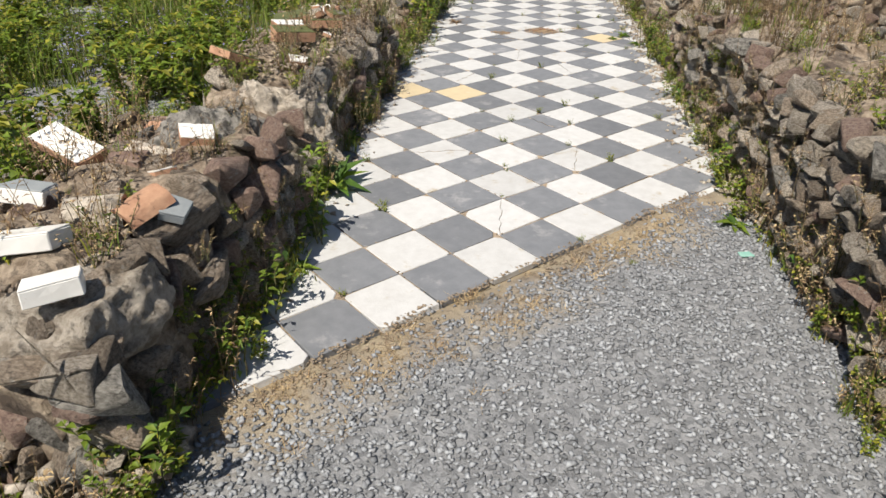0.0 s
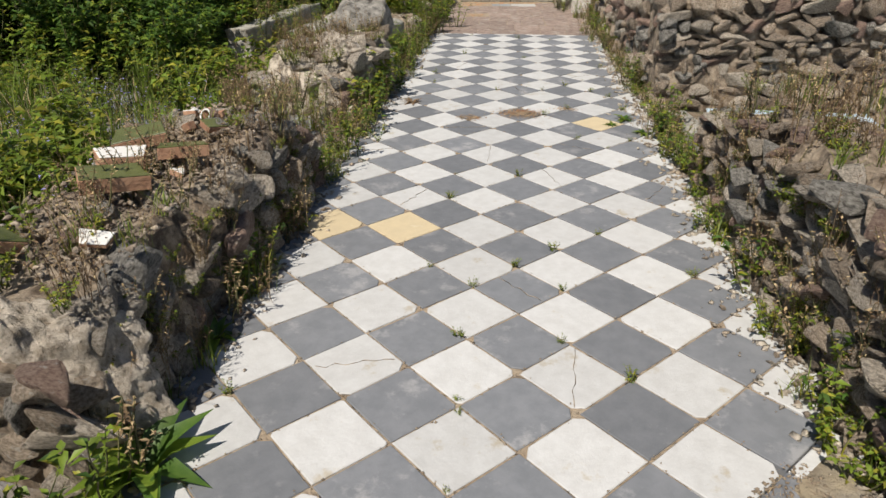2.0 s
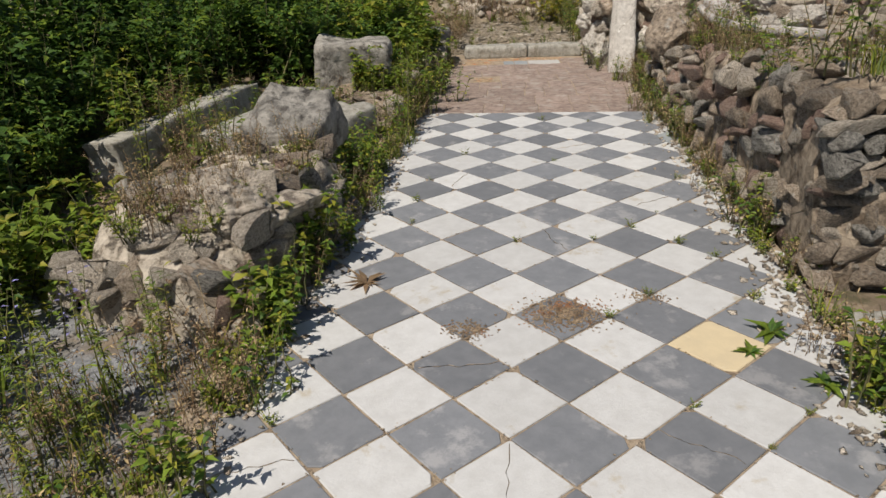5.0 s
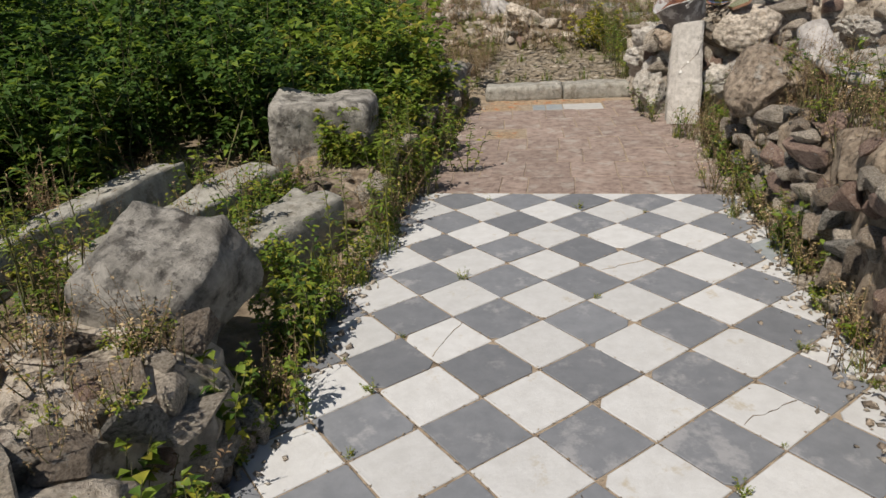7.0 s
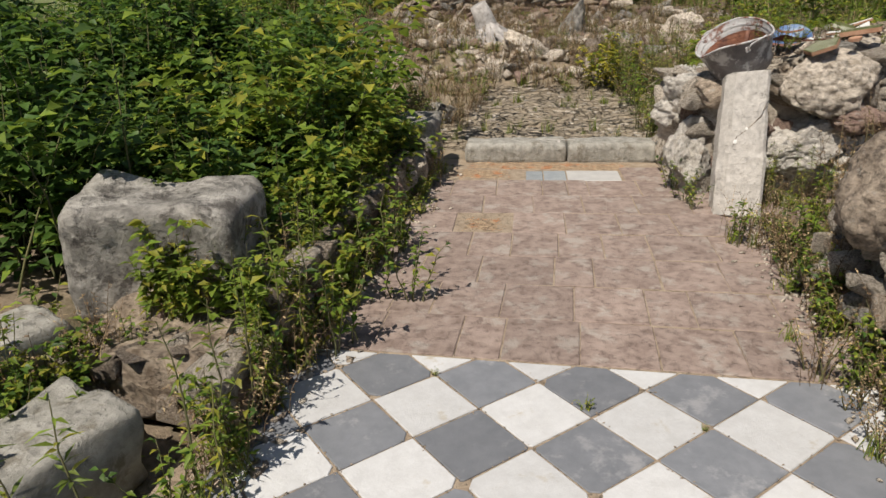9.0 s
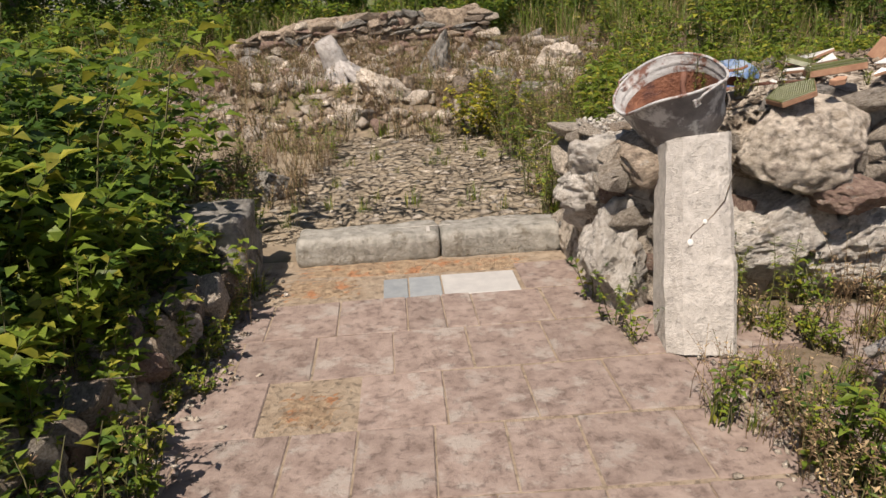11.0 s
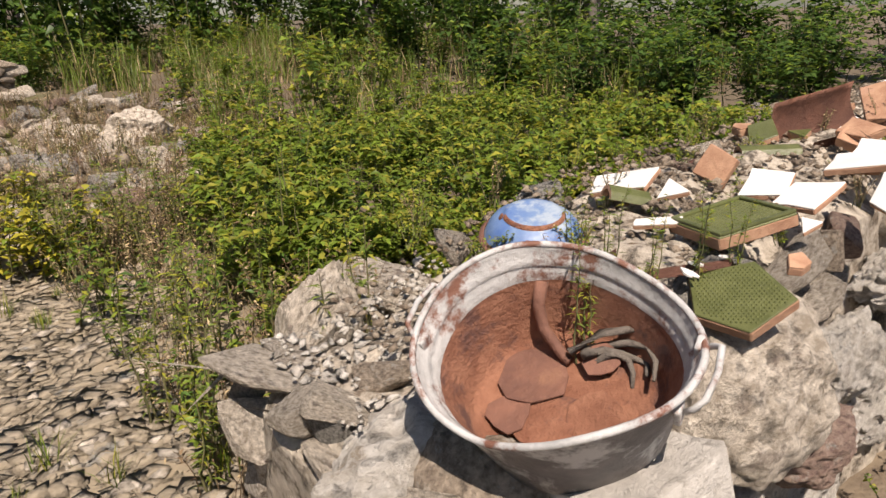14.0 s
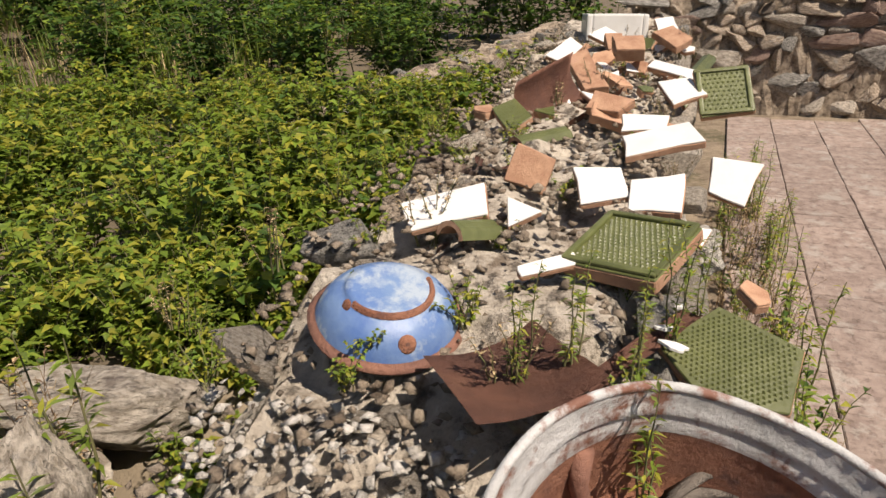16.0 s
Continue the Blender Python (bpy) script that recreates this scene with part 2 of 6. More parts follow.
def ground_material():
    m = mat("gravel_earth_and_turf", (0.15, 0.112, 0.075), (0.28, 0.22, 0.15), 7, 0.95, 1.0, (0.10, 0.085, 0.045), 2.2, 0.45, world_space=True, vary=0, bump_scale=26)
    N, L = m.node_tree.nodes, m.node_tree.links
    p = N["Principled BSDF"]
    base = p.inputs["Base Color"].links[0].from_socket
    g = N.new("ShaderNodeNewGeometry"); sx = N.new("ShaderNodeSeparateXYZ"); L.new(g.outputs["Position"], sx.inputs[0])
    nz = N.new("ShaderNodeTexNoise"); nz.inputs["Scale"].default_value = 3.0; nz.inputs["Detail"].default_value = 6
    L.new(g.outputs["Position"], nz.inputs["Vector"])

    def chain(op, a, b):
        n = N.new("ShaderNodeMath"); n.operation = op
        for i, v in enumerate((a, b)):
            if isinstance(v, float):
                n.inputs[i].default_value = v
            else:
                L.new(v, n.inputs[i])
        return n.outputs[0]

    def over(col, mask, rgb):
        mx = N.new("ShaderNodeMix"); mx.data_type = "RGBA"
        L.new(mask, mx.inputs[0]); L.new(col, mx.inputs[6])
        if isinstance(rgb, tuple):
            mx.inputs[7].default_value = (*rgb, 1)
        else:
            L.new(rgb, mx.inputs[7])
        return mx.outputs[2]

    def band(v, lo, hi):
        r = N.new("ShaderNodeMapRange"); r.inputs[1].default_value, r.inputs[2].default_value = lo, hi
        L.new(v, r.inputs[0])
        return r.outputs[0]
    wob = chain("MULTIPLY", chain("SUBTRACT", nz.outputs[0], 0.5), 0.5)
    d = chain("ADD", chain("SUBTRACT", sx.outputs[1], sx.outputs[0]), wob)       # y - x, wobbling
    ve = N.new("ShaderNodeTexVoronoi"); ve.inputs["Scale"].default_value = 48
    L.new(g.outputs["Position"], ve.inputs["Vector"])
    gr = N.new("ShaderNodeMix"); gr.data_type = "RGBA"
    gr.inputs[6].default_value, gr.inputs[7].default_value = (0.16, 0.165, 0.17, 1), (0.30, 0.305, 0.31, 1)
    sc = N.new("ShaderNodeSeparateColor"); L.new(ve.outputs["Color"], sc.inputs[0]); L.new(sc.outputs[0], gr.inputs[0])
    gravel = gr.outputs[2]
    col = over(base, band(d, -3.05, -3.35), gravel)
    straw = chain("MULTIPLY", band(d, -3.55, -3.1), band(d, -2.7, -2.9))
    col = over(col, chain("MULTIPLY", straw, band(nz.outputs[0], 0.34, 0.56)), (0.37, 0.305, 0.205))
    # gravel yard behind the wall on the west side
    west = chain("MULTIPLY", band(chain("ADD", sx.outputs[0], wob), -0.75, -0.95), band(chain("ADD", sx.outputs[1], wob), 3.0, 2.2))
    col = over(col, chain("MULTIPLY", west, band(nz.outputs[0], 0.33, 0.5)), gravel)
    # dry trampled earth past the threshold, turf further off
    dry = chain("MULTIPLY", band(sx.outputs[1], 9.2, 9.6), band(chain("ADD", sx.outputs[1], wob), 14.0, 12.0))
    col = over(col, chain("MULTIPLY", dry, band(nz.outputs[0], 0.1, 0.4)), (0.315, 0.255, 0.175))
    col = over(col, chain("MULTIPLY", band(sx.outputs[1], 12.5, 16.0), band(nz.outputs[0], 0.42, 0.58)), (0.13, 0.12, 0.05))
    col = over(col, chain("MULTIPLY", band(sx.outputs[1], 18.0, 22.0), band(nz.outputs[0], 0.25, 0.5)), (0.12, 0.15, 0.04))
    col = over(col, chain("MULTIPLY", band(chain("ADD", sx.outputs[0], wob), 1.5, 2.0), band(sx.outputs[1], 9.6, 10.2)), (0.13, 0.10, 0.065))
    L.new(col, p.inputs["Base Color"])
    return m


M_GROUND = ground_material()


# ---- mesh helpers ----
def part(name, bm, material, parent=None, label=""):
    me = bpy.data.meshes.new(name)
    bm.to_mesh(me)
    bm.free()
    return part_of(name, me, material, parent, label)


def part_of(name, me, material, parent=None, label=""):
    if material and not me.materials:
        me.materials.append(material)
    ob = new(name, me)
    if parent:
        ob.parent = parent
    if label:
        ob["label"] = label
    return ob


def thing(name, m, label, category, group="", kind=""):
    ob = new(name)
    ob.matrix_basis = m
    ob.empty_display_size = 0.1
    return tagged(ob, label, category, group, kind)


def raw(name, verts, faces, material=None, smooth=False):
    me = bpy.data.meshes.new(name)
    me.from_pydata([tuple(v) for v in verts], [], [tuple(f) for f in faces])
    if smooth:
        me.polygons.foreach_set("use_smooth", [True] * len(me.polygons))
    if material:
        me.materials.append(material)
    me.update()
    return me


def smooth_bm(bm):
    for f in bm.faces:
        f.smooth = True
    return bm


def box(w, d, h, bevel=0.01, rough=0.0, cuts=0, seed=0, segments=2):
    """A worn block, standing on z = 0, centred in x and y."""
    bm = bmesh.new()
    bmesh.ops.create_cube(bm, size=1)
    bmesh.ops.scale(bm, vec=(w, d, h), verts=bm.verts)
    bmesh.ops.translate(bm, vec=(0, 0, h / 2), verts=bm.verts)
    if bevel:
        bmesh.ops.bevel(bm, geom=bm.edges[:], offset=bevel, segments=segments, affect="EDGES", profile=0.6)
    if cuts:
        bmesh.ops.subdivide_edges(bm, edges=[e for e in bm.edges if e.calc_length() > 0.05], cuts=cuts, use_grid_fill=True)
    if rough:
        for v in bm.verts:
            v.co += noise.noise_vector(v.co * 9 + Vector((seed * 7.3, 0, 0))) * rough
    return bm


def tube(pts, r, seg=8):
    """A round bar along the points, closed at its ends."""
    bm = bmesh.new()
    rows = []
    pts = [Vector(p) for p in pts]
    for i, p in enumerate(pts):
        d = (pts[min(i + 1, len(pts) - 1)] - pts[max(i - 1, 0)]).normalized()
        u = d.orthogonal().normalized()
        v = d.cross(u)
        k = r(i / (len(pts) - 1)) if callable(r) else r
        rows.append([bm.verts.new(p + (u * math.cos(a) + v * math.sin(a)) * k) for a in [6.28318 * j / seg for j in range(seg)]])
    for j in range(1, len(rows)):
        a, b = rows[j - 1], rows[j]
        best = min(range(seg), key=lambda o: (a[0].co - b[o].co).length)
        rows[j] = b = b[best:] + b[:best]
        for i in range(seg):
            bm.faces.new((a[i], a[(i + 1) % seg], b[(i + 1) % seg], b[i]))
    bm.faces.new(rows[0][::-1])
    bm.faces.new(rows[-1])
    return smooth_bm(bm)


def rock(seed, subdiv=2, planes=9, bumpy=0.06, flat=0.0):
    """A broken stone of about unit size: a ball cut by random planes, with a worn surface."""
    rng = random.Random(seed)
    bm = bmesh.new()
    bmesh.ops.create_icosphere(bm, subdivisions=subdiv, radius=0.62)
    cut = []
    for _ in range(planes):
        n = Vector((rng.gauss(0, 1), rng.gauss(0, 1), rng.gauss(0, 1))).normalized()
        cut.append((n, rng.uniform(0.36, 0.5) if subdiv < 6 else rng.uniform(0.27, 0.44)))
    off = Vector((seed * 3.17, seed * 1.3, 0))
    for v in bm.verts:
        p = v.co.copy()
        for n, d in cut:
            k = p.dot(n)
            if k > d:
                p -= n * (k - d) * 0.92
        p += p.normalized() * (noise.fractal(p * 3.1 + off, 0.9, 2.1, 3) * bumpy)
        p += p.normalized() * (noise.fractal(p * 11 + off, 0.8, 2.2, 3) * bumpy * 0.32 - max(0, noise.noise(p * 5 + off * 2) - 0.15) * bumpy * 0.4)
        v.co = p
    return bm


def rock_mesh(name, seed, material, subdiv=2, planes=9, bumpy=0.06):
    if subdiv > 2:
        bm = smooth_bm(rock(seed, subdiv, planes, bumpy))
    else:
        rng = random.Random(seed + 900)
        bm = bmesh.new()
        for _ in range(15):
            p = Vector([max(-0.5, min(0.5, rng.gauss(0, 0.42))) for _k in range(3)])
            bm.verts.new(p)
        hull = bmesh.ops.convex_hull(bm, input=bm.verts[:])
        bmesh.ops.delete(bm, geom=[v for v in bm.verts if not v.link_faces], context="VERTS")
        bmesh.ops.bevel(bm, geom=bm.edges[:], offset=0.045, segments=1, affect="EDGES")
    me = bpy.data.meshes.new(name)
    bm.to_mesh(me)
    bm.free()
    me.materials.append(material)
    return me


# ---- terrain ----
def ease(a, b, t):
    t = min(1, max(0, (t - a) / (b - a)))
    return t * t * (3 - 2 * t)


def lift(x, y):
    """Height of the bare ground."""
    far = 0.06 * ease(9.4, 10.2, y) + 0.42 * ease(12.3, 14.3, y) + 0.35 * ease(15.5, 18.5, y) + 0.5 * ease(19, 30, y) + 0.02 * max(0, y - 30)
    east = 0.36 * ease(1.3, 2.4, x) * ease(9.2, 9.9, y) * (1 - ease(12.3, 14.3, y))
    west = 0.10 * ease(-0.7, -1.6, x) * (1 - ease(9, 12, y)) + 0.22 * ease(-1.2, -2.4, x) * ease(3.0, 4.5, y) * (1 - ease(9.5, 12, y))
    z = -0.035 + far + east + west
    inner = ease(-0.9, -0.5, x) * ease(9.5, 9.1, y)
    z += (noise.fractal(Vector((x * 0.8, y * 0.8, 0)), 1, 2, 4) * 0.06 + noise.noise(Vector((x * 6, y * 6, 3))) * 0.015) * (1 - 0.93 * inner)
    if y - x < -3.0 and inner > 0.5:
        z += 0.034 * ease(-2.99, -3.05, y - x)
    return z


def axis(lo, hi, step, far):
    mid = list(np.arange(lo, hi, step))
    out, s = [], step
    a = lo
    while a > -far:
        s *= 1.35
        a -= s
        out.append(a)
    up, s, b = [], step, mid[-1]
    while b < far:
        s *= 1.35
        b += s
        up.append(b)
    return out[::-1] + mid + up


def build_ground():
    xs, ys = axis(-5.0, 9.0, 0.09, 900), axis(-6.0, 19.0, 0.09, 900)
    nx = len(xs)
    verts = [(x, y, lift(x, y) if abs(x) < 60 and abs(y) < 90 else 0.9) for y in ys for x in xs]
    faces = [(j * nx + i, j * nx + i + 1, (j + 1) * nx + i + 1, (j + 1) * nx + i) for j in range(len(ys) - 1) for i in range(nx - 1)]
    ob = new("ground", raw("ground", verts, faces, M_GROUND, True))
    return tagged(ob, "grey gravel and dry brown earth with patchy turf", "ground", kind="structure")


GROUND = build_ground()

# ---- ruined walls ----
ROCKS = {}
for _k, (_n, _m) in enumerate((("stone", M_STONE), ("lime", M_LIME), ("red", M_RED), ("grey", M_GREY))):
    ROCKS[_n] = [rock_mesh("stone", 20 * _k + s, _m, 2) for s in range(12)]
BIGROCKS = {n: [rock_mesh("stone", 200 + 10 * k + s, m, 4, 12, 0.09) for s in range(3)]
            for k, (n, m) in enumerate((("stone", M_STONE), ("lime", M_LIME), ("red", M_RED), ("grey", M_GREY)))}


def pick(rng, mix):
    r = rng.random() * sum(mix.values())
    for n, w in mix.items():
        r -= w
        if r <= 0:
            return n
    return n


def stone_at(parent, rng, kind, p, size, turn=None, big=False, name="stone"):
    ob = new(name, rng.choice((BIGROCKS if big else ROCKS)[kind]))
    ob.parent = parent
    if turn is None:
        turn = (rng.uniform(-25, 25), rng.uniform(-25, 25), rng.uniform(0, 360))
    ob.matrix_basis = Matrix.LocRotScale(p, Euler([radians(a) for a in turn]), size)
    return ob


def core(p0, p1, thick, top, seed, batter=0.06, rough=0.07, material=M_MORTAR):
    """The rubble heart of a wall from p0 to p1 (its middle line); top(s) is its height at s metres along."""
    a, b = Vector((*p0, 0)), Vector((*p1, 0))
    run = (b - a)
    length = run.length
    run.normalize()
    side = Vector((run.y, -run.x, 0))
    ns = max(4, int(length / 0.07))
    prof = [(-0.5, -0.1), (-0.5, 0.2), (-0.5, 0.45), (-0.49, 0.7), (-0.46, 0.9), (-0.36, 1.0), (-0.18, 1.02), (0, 1.03), (0.18, 1.02), (0.36, 1.0), (0.46, 0.9), (0.49, 0.7), (0.5, 0.45), (0.5, 0.2), (0.5, -0.1)]
    verts, faces = [], []
    for i in range(ns + 1):
        s = length * i / ns
        endk = min(1, min(s, length - s) / 0.12)
        for u, v in prof:
            h = top(s)
            p = a + run * s + side * (u * thick * (0.9 + 0.1 * endk) - (batter * v * u * 2)) + Vector((0, 0, v * h * (0.86 + 0.14 * endk)))
            q = p * 5.0 + Vector((seed * 5.1, 0, 0))
            p += noise.noise_vector(q) * rough + noise.noise_vector(q * 3.1) * rough * 0.45
            verts.append(p)
    m = len(prof)
    for i in range(ns):
        for j in range(m - 1):
            faces.append((i * m + j, i * m + j + 1, (i + 1) * m + j + 1, (i + 1) * m + j))
    faces.append(tuple(range(m)))
    faces.append(tuple(range(ns * m + m - 1, ns * m - 1, -1)))
    return raw("wall_core", verts, faces, material)


def face_stones(parent, rng, a, b, top, mix, course=0.1, length=0.17, deep=0.14, proud=0.03, skip=0.13, low=0.0):
    """Courses of rough stones over the face from a to b, seen from the right-hand side of that line."""
    a, b = Vector((*a, 0)), Vector((*b, 0))
    run = (b - a)
    total = run.length
    run.normalize()
    out = Vector((run.y, -run.x, 0))
    ang = math.degrees(math.atan2(run.y, run.x))
    z = low
    while z < 2.0:
        h = course * rng.uniform(0.65, 1.4)
        s = -rng.uniform(0, length / 2)
        any_in = False
        while s < total:
            w = length * rng.choice((0.45, 0.6, 0.8, 1.0, 1.3, 1.9)) * rng.uniform(0.85, 1.15)
            mid = min(total, max(0, s + w / 2))
            t = top(mid)
            if z + h * 0.6 < t:
                any_in = True
                if rng.random() > skip:
                    k = pick(rng, mix)
                    p = a + run * mid + out * (proud * rng.uniform(-0.6, 1.2) - deep * 0.32) + Vector((0, 0, z + h / 2 + rng.uniform(-0.01, 0.01)))
                    stone_at(parent, rng, k, p, (w * 1.12, deep * rng.uniform(0.8, 1.3), h * 1.3),
                             (rng.uniform(-14, 14) + rng.choice((0, 180)), rng.uniform(-16, 16), ang + rng.uniform(-16, 16) + rng.choice((0, 180))))
            s += w
        z += h * 0.95
        if not any_in:
            break


def top_stones(parent, rng, a, b, width, top, mix, n, size=(0.08, 0.2)):
    a, b = Vector((*a, 0)), Vector((*b, 0))
    run = (b - a)
    total = run.length
    run.normalize()
    side = Vector((run.y, -run.x, 0))
    for _ in range(n):
        s = rng.uniform(0.03, total - 0.03)
        w = rng.uniform(*size)
        p = a + run * s + side * rng.uniform(-0.5, 0.5) * width
        p.z = top(s) + rng.uniform(-0.02, 0.02)
        stone_at(parent, rng, pick(rng, mix), p, (w, w * rng.uniform(0.6, 1), w * rng.uniform(0.35, 0.65)))


def wave(levels, seed):
    """A ragged wall top: (metres along, height) knots, linear between them, plus noise."""
    def f(s):
        for (s0, h0), (s1, h1) in zip(levels, levels[1:]):
            if s <= s1:
                k = 0 if s1 == s0 else max(0, (s - s0) / (s1 - s0))
                break
        else:
            h0 = h1 = levels[-1][1]
            k = 0
        return h0 + (h1 - h0) * k + noise.noise(Vector((s * 3.3, seed * 7.7, 0))) * 0.04
    return f


EARTHY = {"stone": 5, "lime": 1.5, "red": 2, "grey": 1.5}
PALE = {"stone": 2.5, "lime": 4, "red": 1.5, "grey": 1.5}


def ruin(name, label, p0, p1, thick, levels, seed, mix, sides="RLE", course=0.1, length=0.17, tops=30, proud=0.03, skip=0.13, mortar=M_MORTAR):
    """A broken rubble wall. sides: R and L long faces, S and E its ends, that carry stones."""
    wall = thing(name, Matrix(), label, "wall", kind="structure")
    rng = random.Random(seed)
    top = wave(levels, seed)
    part_of("wall_core", core(p0, p1, thick, top, seed, material=mortar), None, wall, "crumbling earth and mortar core")
    a, b = Vector(p0), Vector(p1)
    run = (b - a).normalized()
    side = Vector((run.y, -run.x)) * thick / 2
    total = (b - a).length
    rev = lambda s: top(total - s)
    if "R" in sides:
        face_stones(wall, rng, a + side, b + side, top, mix, course, length, proud=proud, skip=skip)
    if "L" in sides:
        face_stones(wall, rng, b - side, a - side, rev, mix, course, length, proud=proud, skip=skip)
    if "S" in sides:
        face_stones(wall, rng, a - side, a + side, lambda s: top(0), mix, course, length, proud=proud, skip=skip)
    if "E" in sides:
        face_stones(wall, rng, b + side, b - side, lambda s: top(total), mix, course, length, proud=proud, skip=skip)
    if tops:
        top_stones(wall, rng, p0, p1, thick * 0.85, top, mix, tops)
    return wall


# west side of the passage
ruin("wall_1", "low broken rubble wall topped with tile shards", (-0.94, -3.84), (-0.88, -2.32), 0.74, [(0, 0.42), (0.35, 0.55), (1.5, 0.53)], 1, EARTHY, "RSE", 0.10, 0.16, 40)
ruin("wall_2", "low crumbling wall of pale stone and earth", (-0.98, -1.86), (-0.93, 0.55), 0.66, [(0, 0.42), (0.6, 0.50), (1.9, 0.52), (2.4, 0.36)], 2, PALE, "RSE", 0.09, 0.15, 46, skip=0.3)
ruin("wall_3", "collapsed rubble wall of pale stones in earth", (-1.12, 1.95), (-0.95, 3.35), 0.8, [(0, 0.30), (0.4, 0.46), (1.4, 0.44)], 3, PALE, "RS", 0.09, 0.15, 60, skip=0.25, mortar=M_LIMEMORTAR)
ruin("wall_4", "low mound of a collapsed wall under weeds", (-1.0, 5.35), (-0.95, 8.5), 0.7, [(0, 0.28), (1.2, 0.34), (3.1, 0.26)], 4, EARTHY, "RS", 0.12, 0.2, 24)
# east side of the passage
ruin("wall_5", "broken rubble wall of brown and pale stones", (2.03, 0.75), (2.03, -3.5), 0.72, [(0, 0.44), (0.6, 0.58), (2.4, 0.68), (4.3, 0.70)], 5, {"stone": 4, "lime": 4.5, "red": 1.4, "grey": 0.8}, "RS", 0.066, 0.115, 46, 0.04)
ruin("wall_12", "broken rubble wall of brown and pale stones", (2.03, -3.5), (2.03, -6.5), 0.72, [(0, 0.70), (3, 0.7)], 15, EARTHY, "R", 0.1, 0.16, 12)
ruin("wall_6", "dry brown rubble cross wall facing the passage", (1.72, 2.86), (4.9, 2.86), 0.62, [(0, 0.84), (1.5, 0.92), (3.2, 0.95)], 6, {"stone": 6, "lime": 2, "red": 1, "grey": 0.8}, "RS", 0.078, 0.135, 24)
ruin("wall_13", "dry brown rubble wall of the roofless room", (4.9, 2.86), (9.4, 2.86), 0.62, [(0, 0.95), (4.5, 0.95)], 16, EARTHY, "RL", 0.16, 0.3, 0)
ruin("wall_7", "collapsing rubble wall of pale and brown stones", (1.98, 6.75), (1.98, 3.15), 0.6, [(0, 0.40), (0.5, 0.52), (1.4, 0.60), (3.6, 0.82)], 7, PALE, "RS", 0.10, 0.15, 60, 0.05, 0.42)
# thick wall that carries the broken stove tiles
ruin("wall_8", "thick pale rubble wall topped with earth and broken tiles", (1.22, 8.86), (6.4, 9.2), 0.96, [(0, 0.70), (0.5, 0.78), (0.9, 0.94), (1.6, 1.0), (3.0, 1.06), (5.1, 1.16)], 8, {"lime": 7, "stone": 1.6, "red": 1.0, "grey": 0.6}, "RS", 0.10, 0.17, 60, 0.02, 0.5, M_LIMEMORTAR)
# far side
ruin("wall_9", "low dry-stone wall of flat brown stones", (-3.2, 17.6), (1.3, 17.9), 0.6, [(0, 0.9), (1.5, 1.25), (4.5, 1.34)], 9, EARTHY, "R", 0.085, 0.24, 0)
ruin("wall_10", "rough grey stone wall behind the weeds", (4.9, 11.3), (9.5, 10.2), 0.6, [(0, 0.6), (4.5, 0.9)], 10, {"grey": 4, "stone": 4}, "R", 0.12, 0.2, 40)
ruin("wall_11", "dark rubble wall closing the paved room", (9.4, 9.5), (9.4, 2.8), 0.6, [(0, 1.3), (6, 1.2)], 11, EARTHY, "R", 0.16, 0.3, 0)


def rubble_bank():
    bank = thing("rubble_bank", Matrix(), "sloping bank of loose pale stones and earth", "rubble", kind="structure")
    rng = random.Random(31)
    for _ in range(440):
        x, y = rng.uniform(-4.0, 3.4), rng.uniform(12.9, 17.5)
        w = rng.uniform(0.1, 0.42) * (0.75 if y < 13.2 else 1)
        stone_at(bank, rng, pick(rng, PALE), (x, y, lift(x, y) + w * 0.12), (w, w * rng.uniform(0.6, 1), w * rng.uniform(0.4, 0.75)))
    return bank


rubble_bank()


# ---- boulders and dressed stones ----
def boulder(label, p, size, turn, kind, seed, planes=11, bumpy=0.07):
    m = {"stone": M_STONE, "lime": M_LIME, "red": M_RED, "grey": M_GREY, "plaster": M_PLASTER}[kind]
    ob = new("boulder", rock_mesh("boulder", seed, m, 6, planes, bumpy))
    ob.matrix_basis = Matrix.LocRotScale(p, Euler([radians(a) for a in turn]), [1.12 * k for k in size])
    return tagged(ob, label, "boulder")


boulder("rounded pale grey boulder set in the rubble wall", (2.10, 8.52, 0.70), (0.56, 0.44, 0.40), (6, 0, 4), "lime", 433, 10, 0.07)
boulder("brown rounded boulder in the collapsing wall", (1.88, 6.35, 0.60), (0.52, 0.46, 0.46), (0, 10, 30), "stone", 404, 9)
boulder("pale porous boulder at the wall corner", (1.34, 8.74, 0.50), (0.56, 0.5, 0.40), (0, 5, 10), "plaster", 405, 10, 0.12)
boulder("long pale block of stone under weeds", (2.10, 10.18, 0.44), (0.30, 0.66, 0.24), (0, 0, 22), "lime", 406, 8)
boulder("pale grey boulder below the weeds", (1.80, 10.02, 0.28), (0.40, 0.42, 0.34), (0, 0, 40), "lime", 407, 8)
boulder("pale lichen-covered rock end of a broken wall", (-0.82, -1.72, 0.26), (0.5, 0.4, 0.56), (0, 0, 15), "lime", 408, 9, 0.12)
boulder("large grey-brown stone at the broken wall end", (-0.78, -2.56, 0.25), (0.46, 0.56, 0.58), (0, 6, 30), "grey", 409, 9, 0.09)
boulder("large grey stone block on the wall end", (-0.76, -3.66, 0.36), (0.50, 0.46, 0.46), (0, 8, 20), "lime", 411, 10, 0.07)
boulder("whitish crumbling mortar lump in the wall end", (1.30, 8.44, 0.26), (0.40, 0.30, 0.52), (0, 8, 15), "plaster", 434, 11, 0.12)
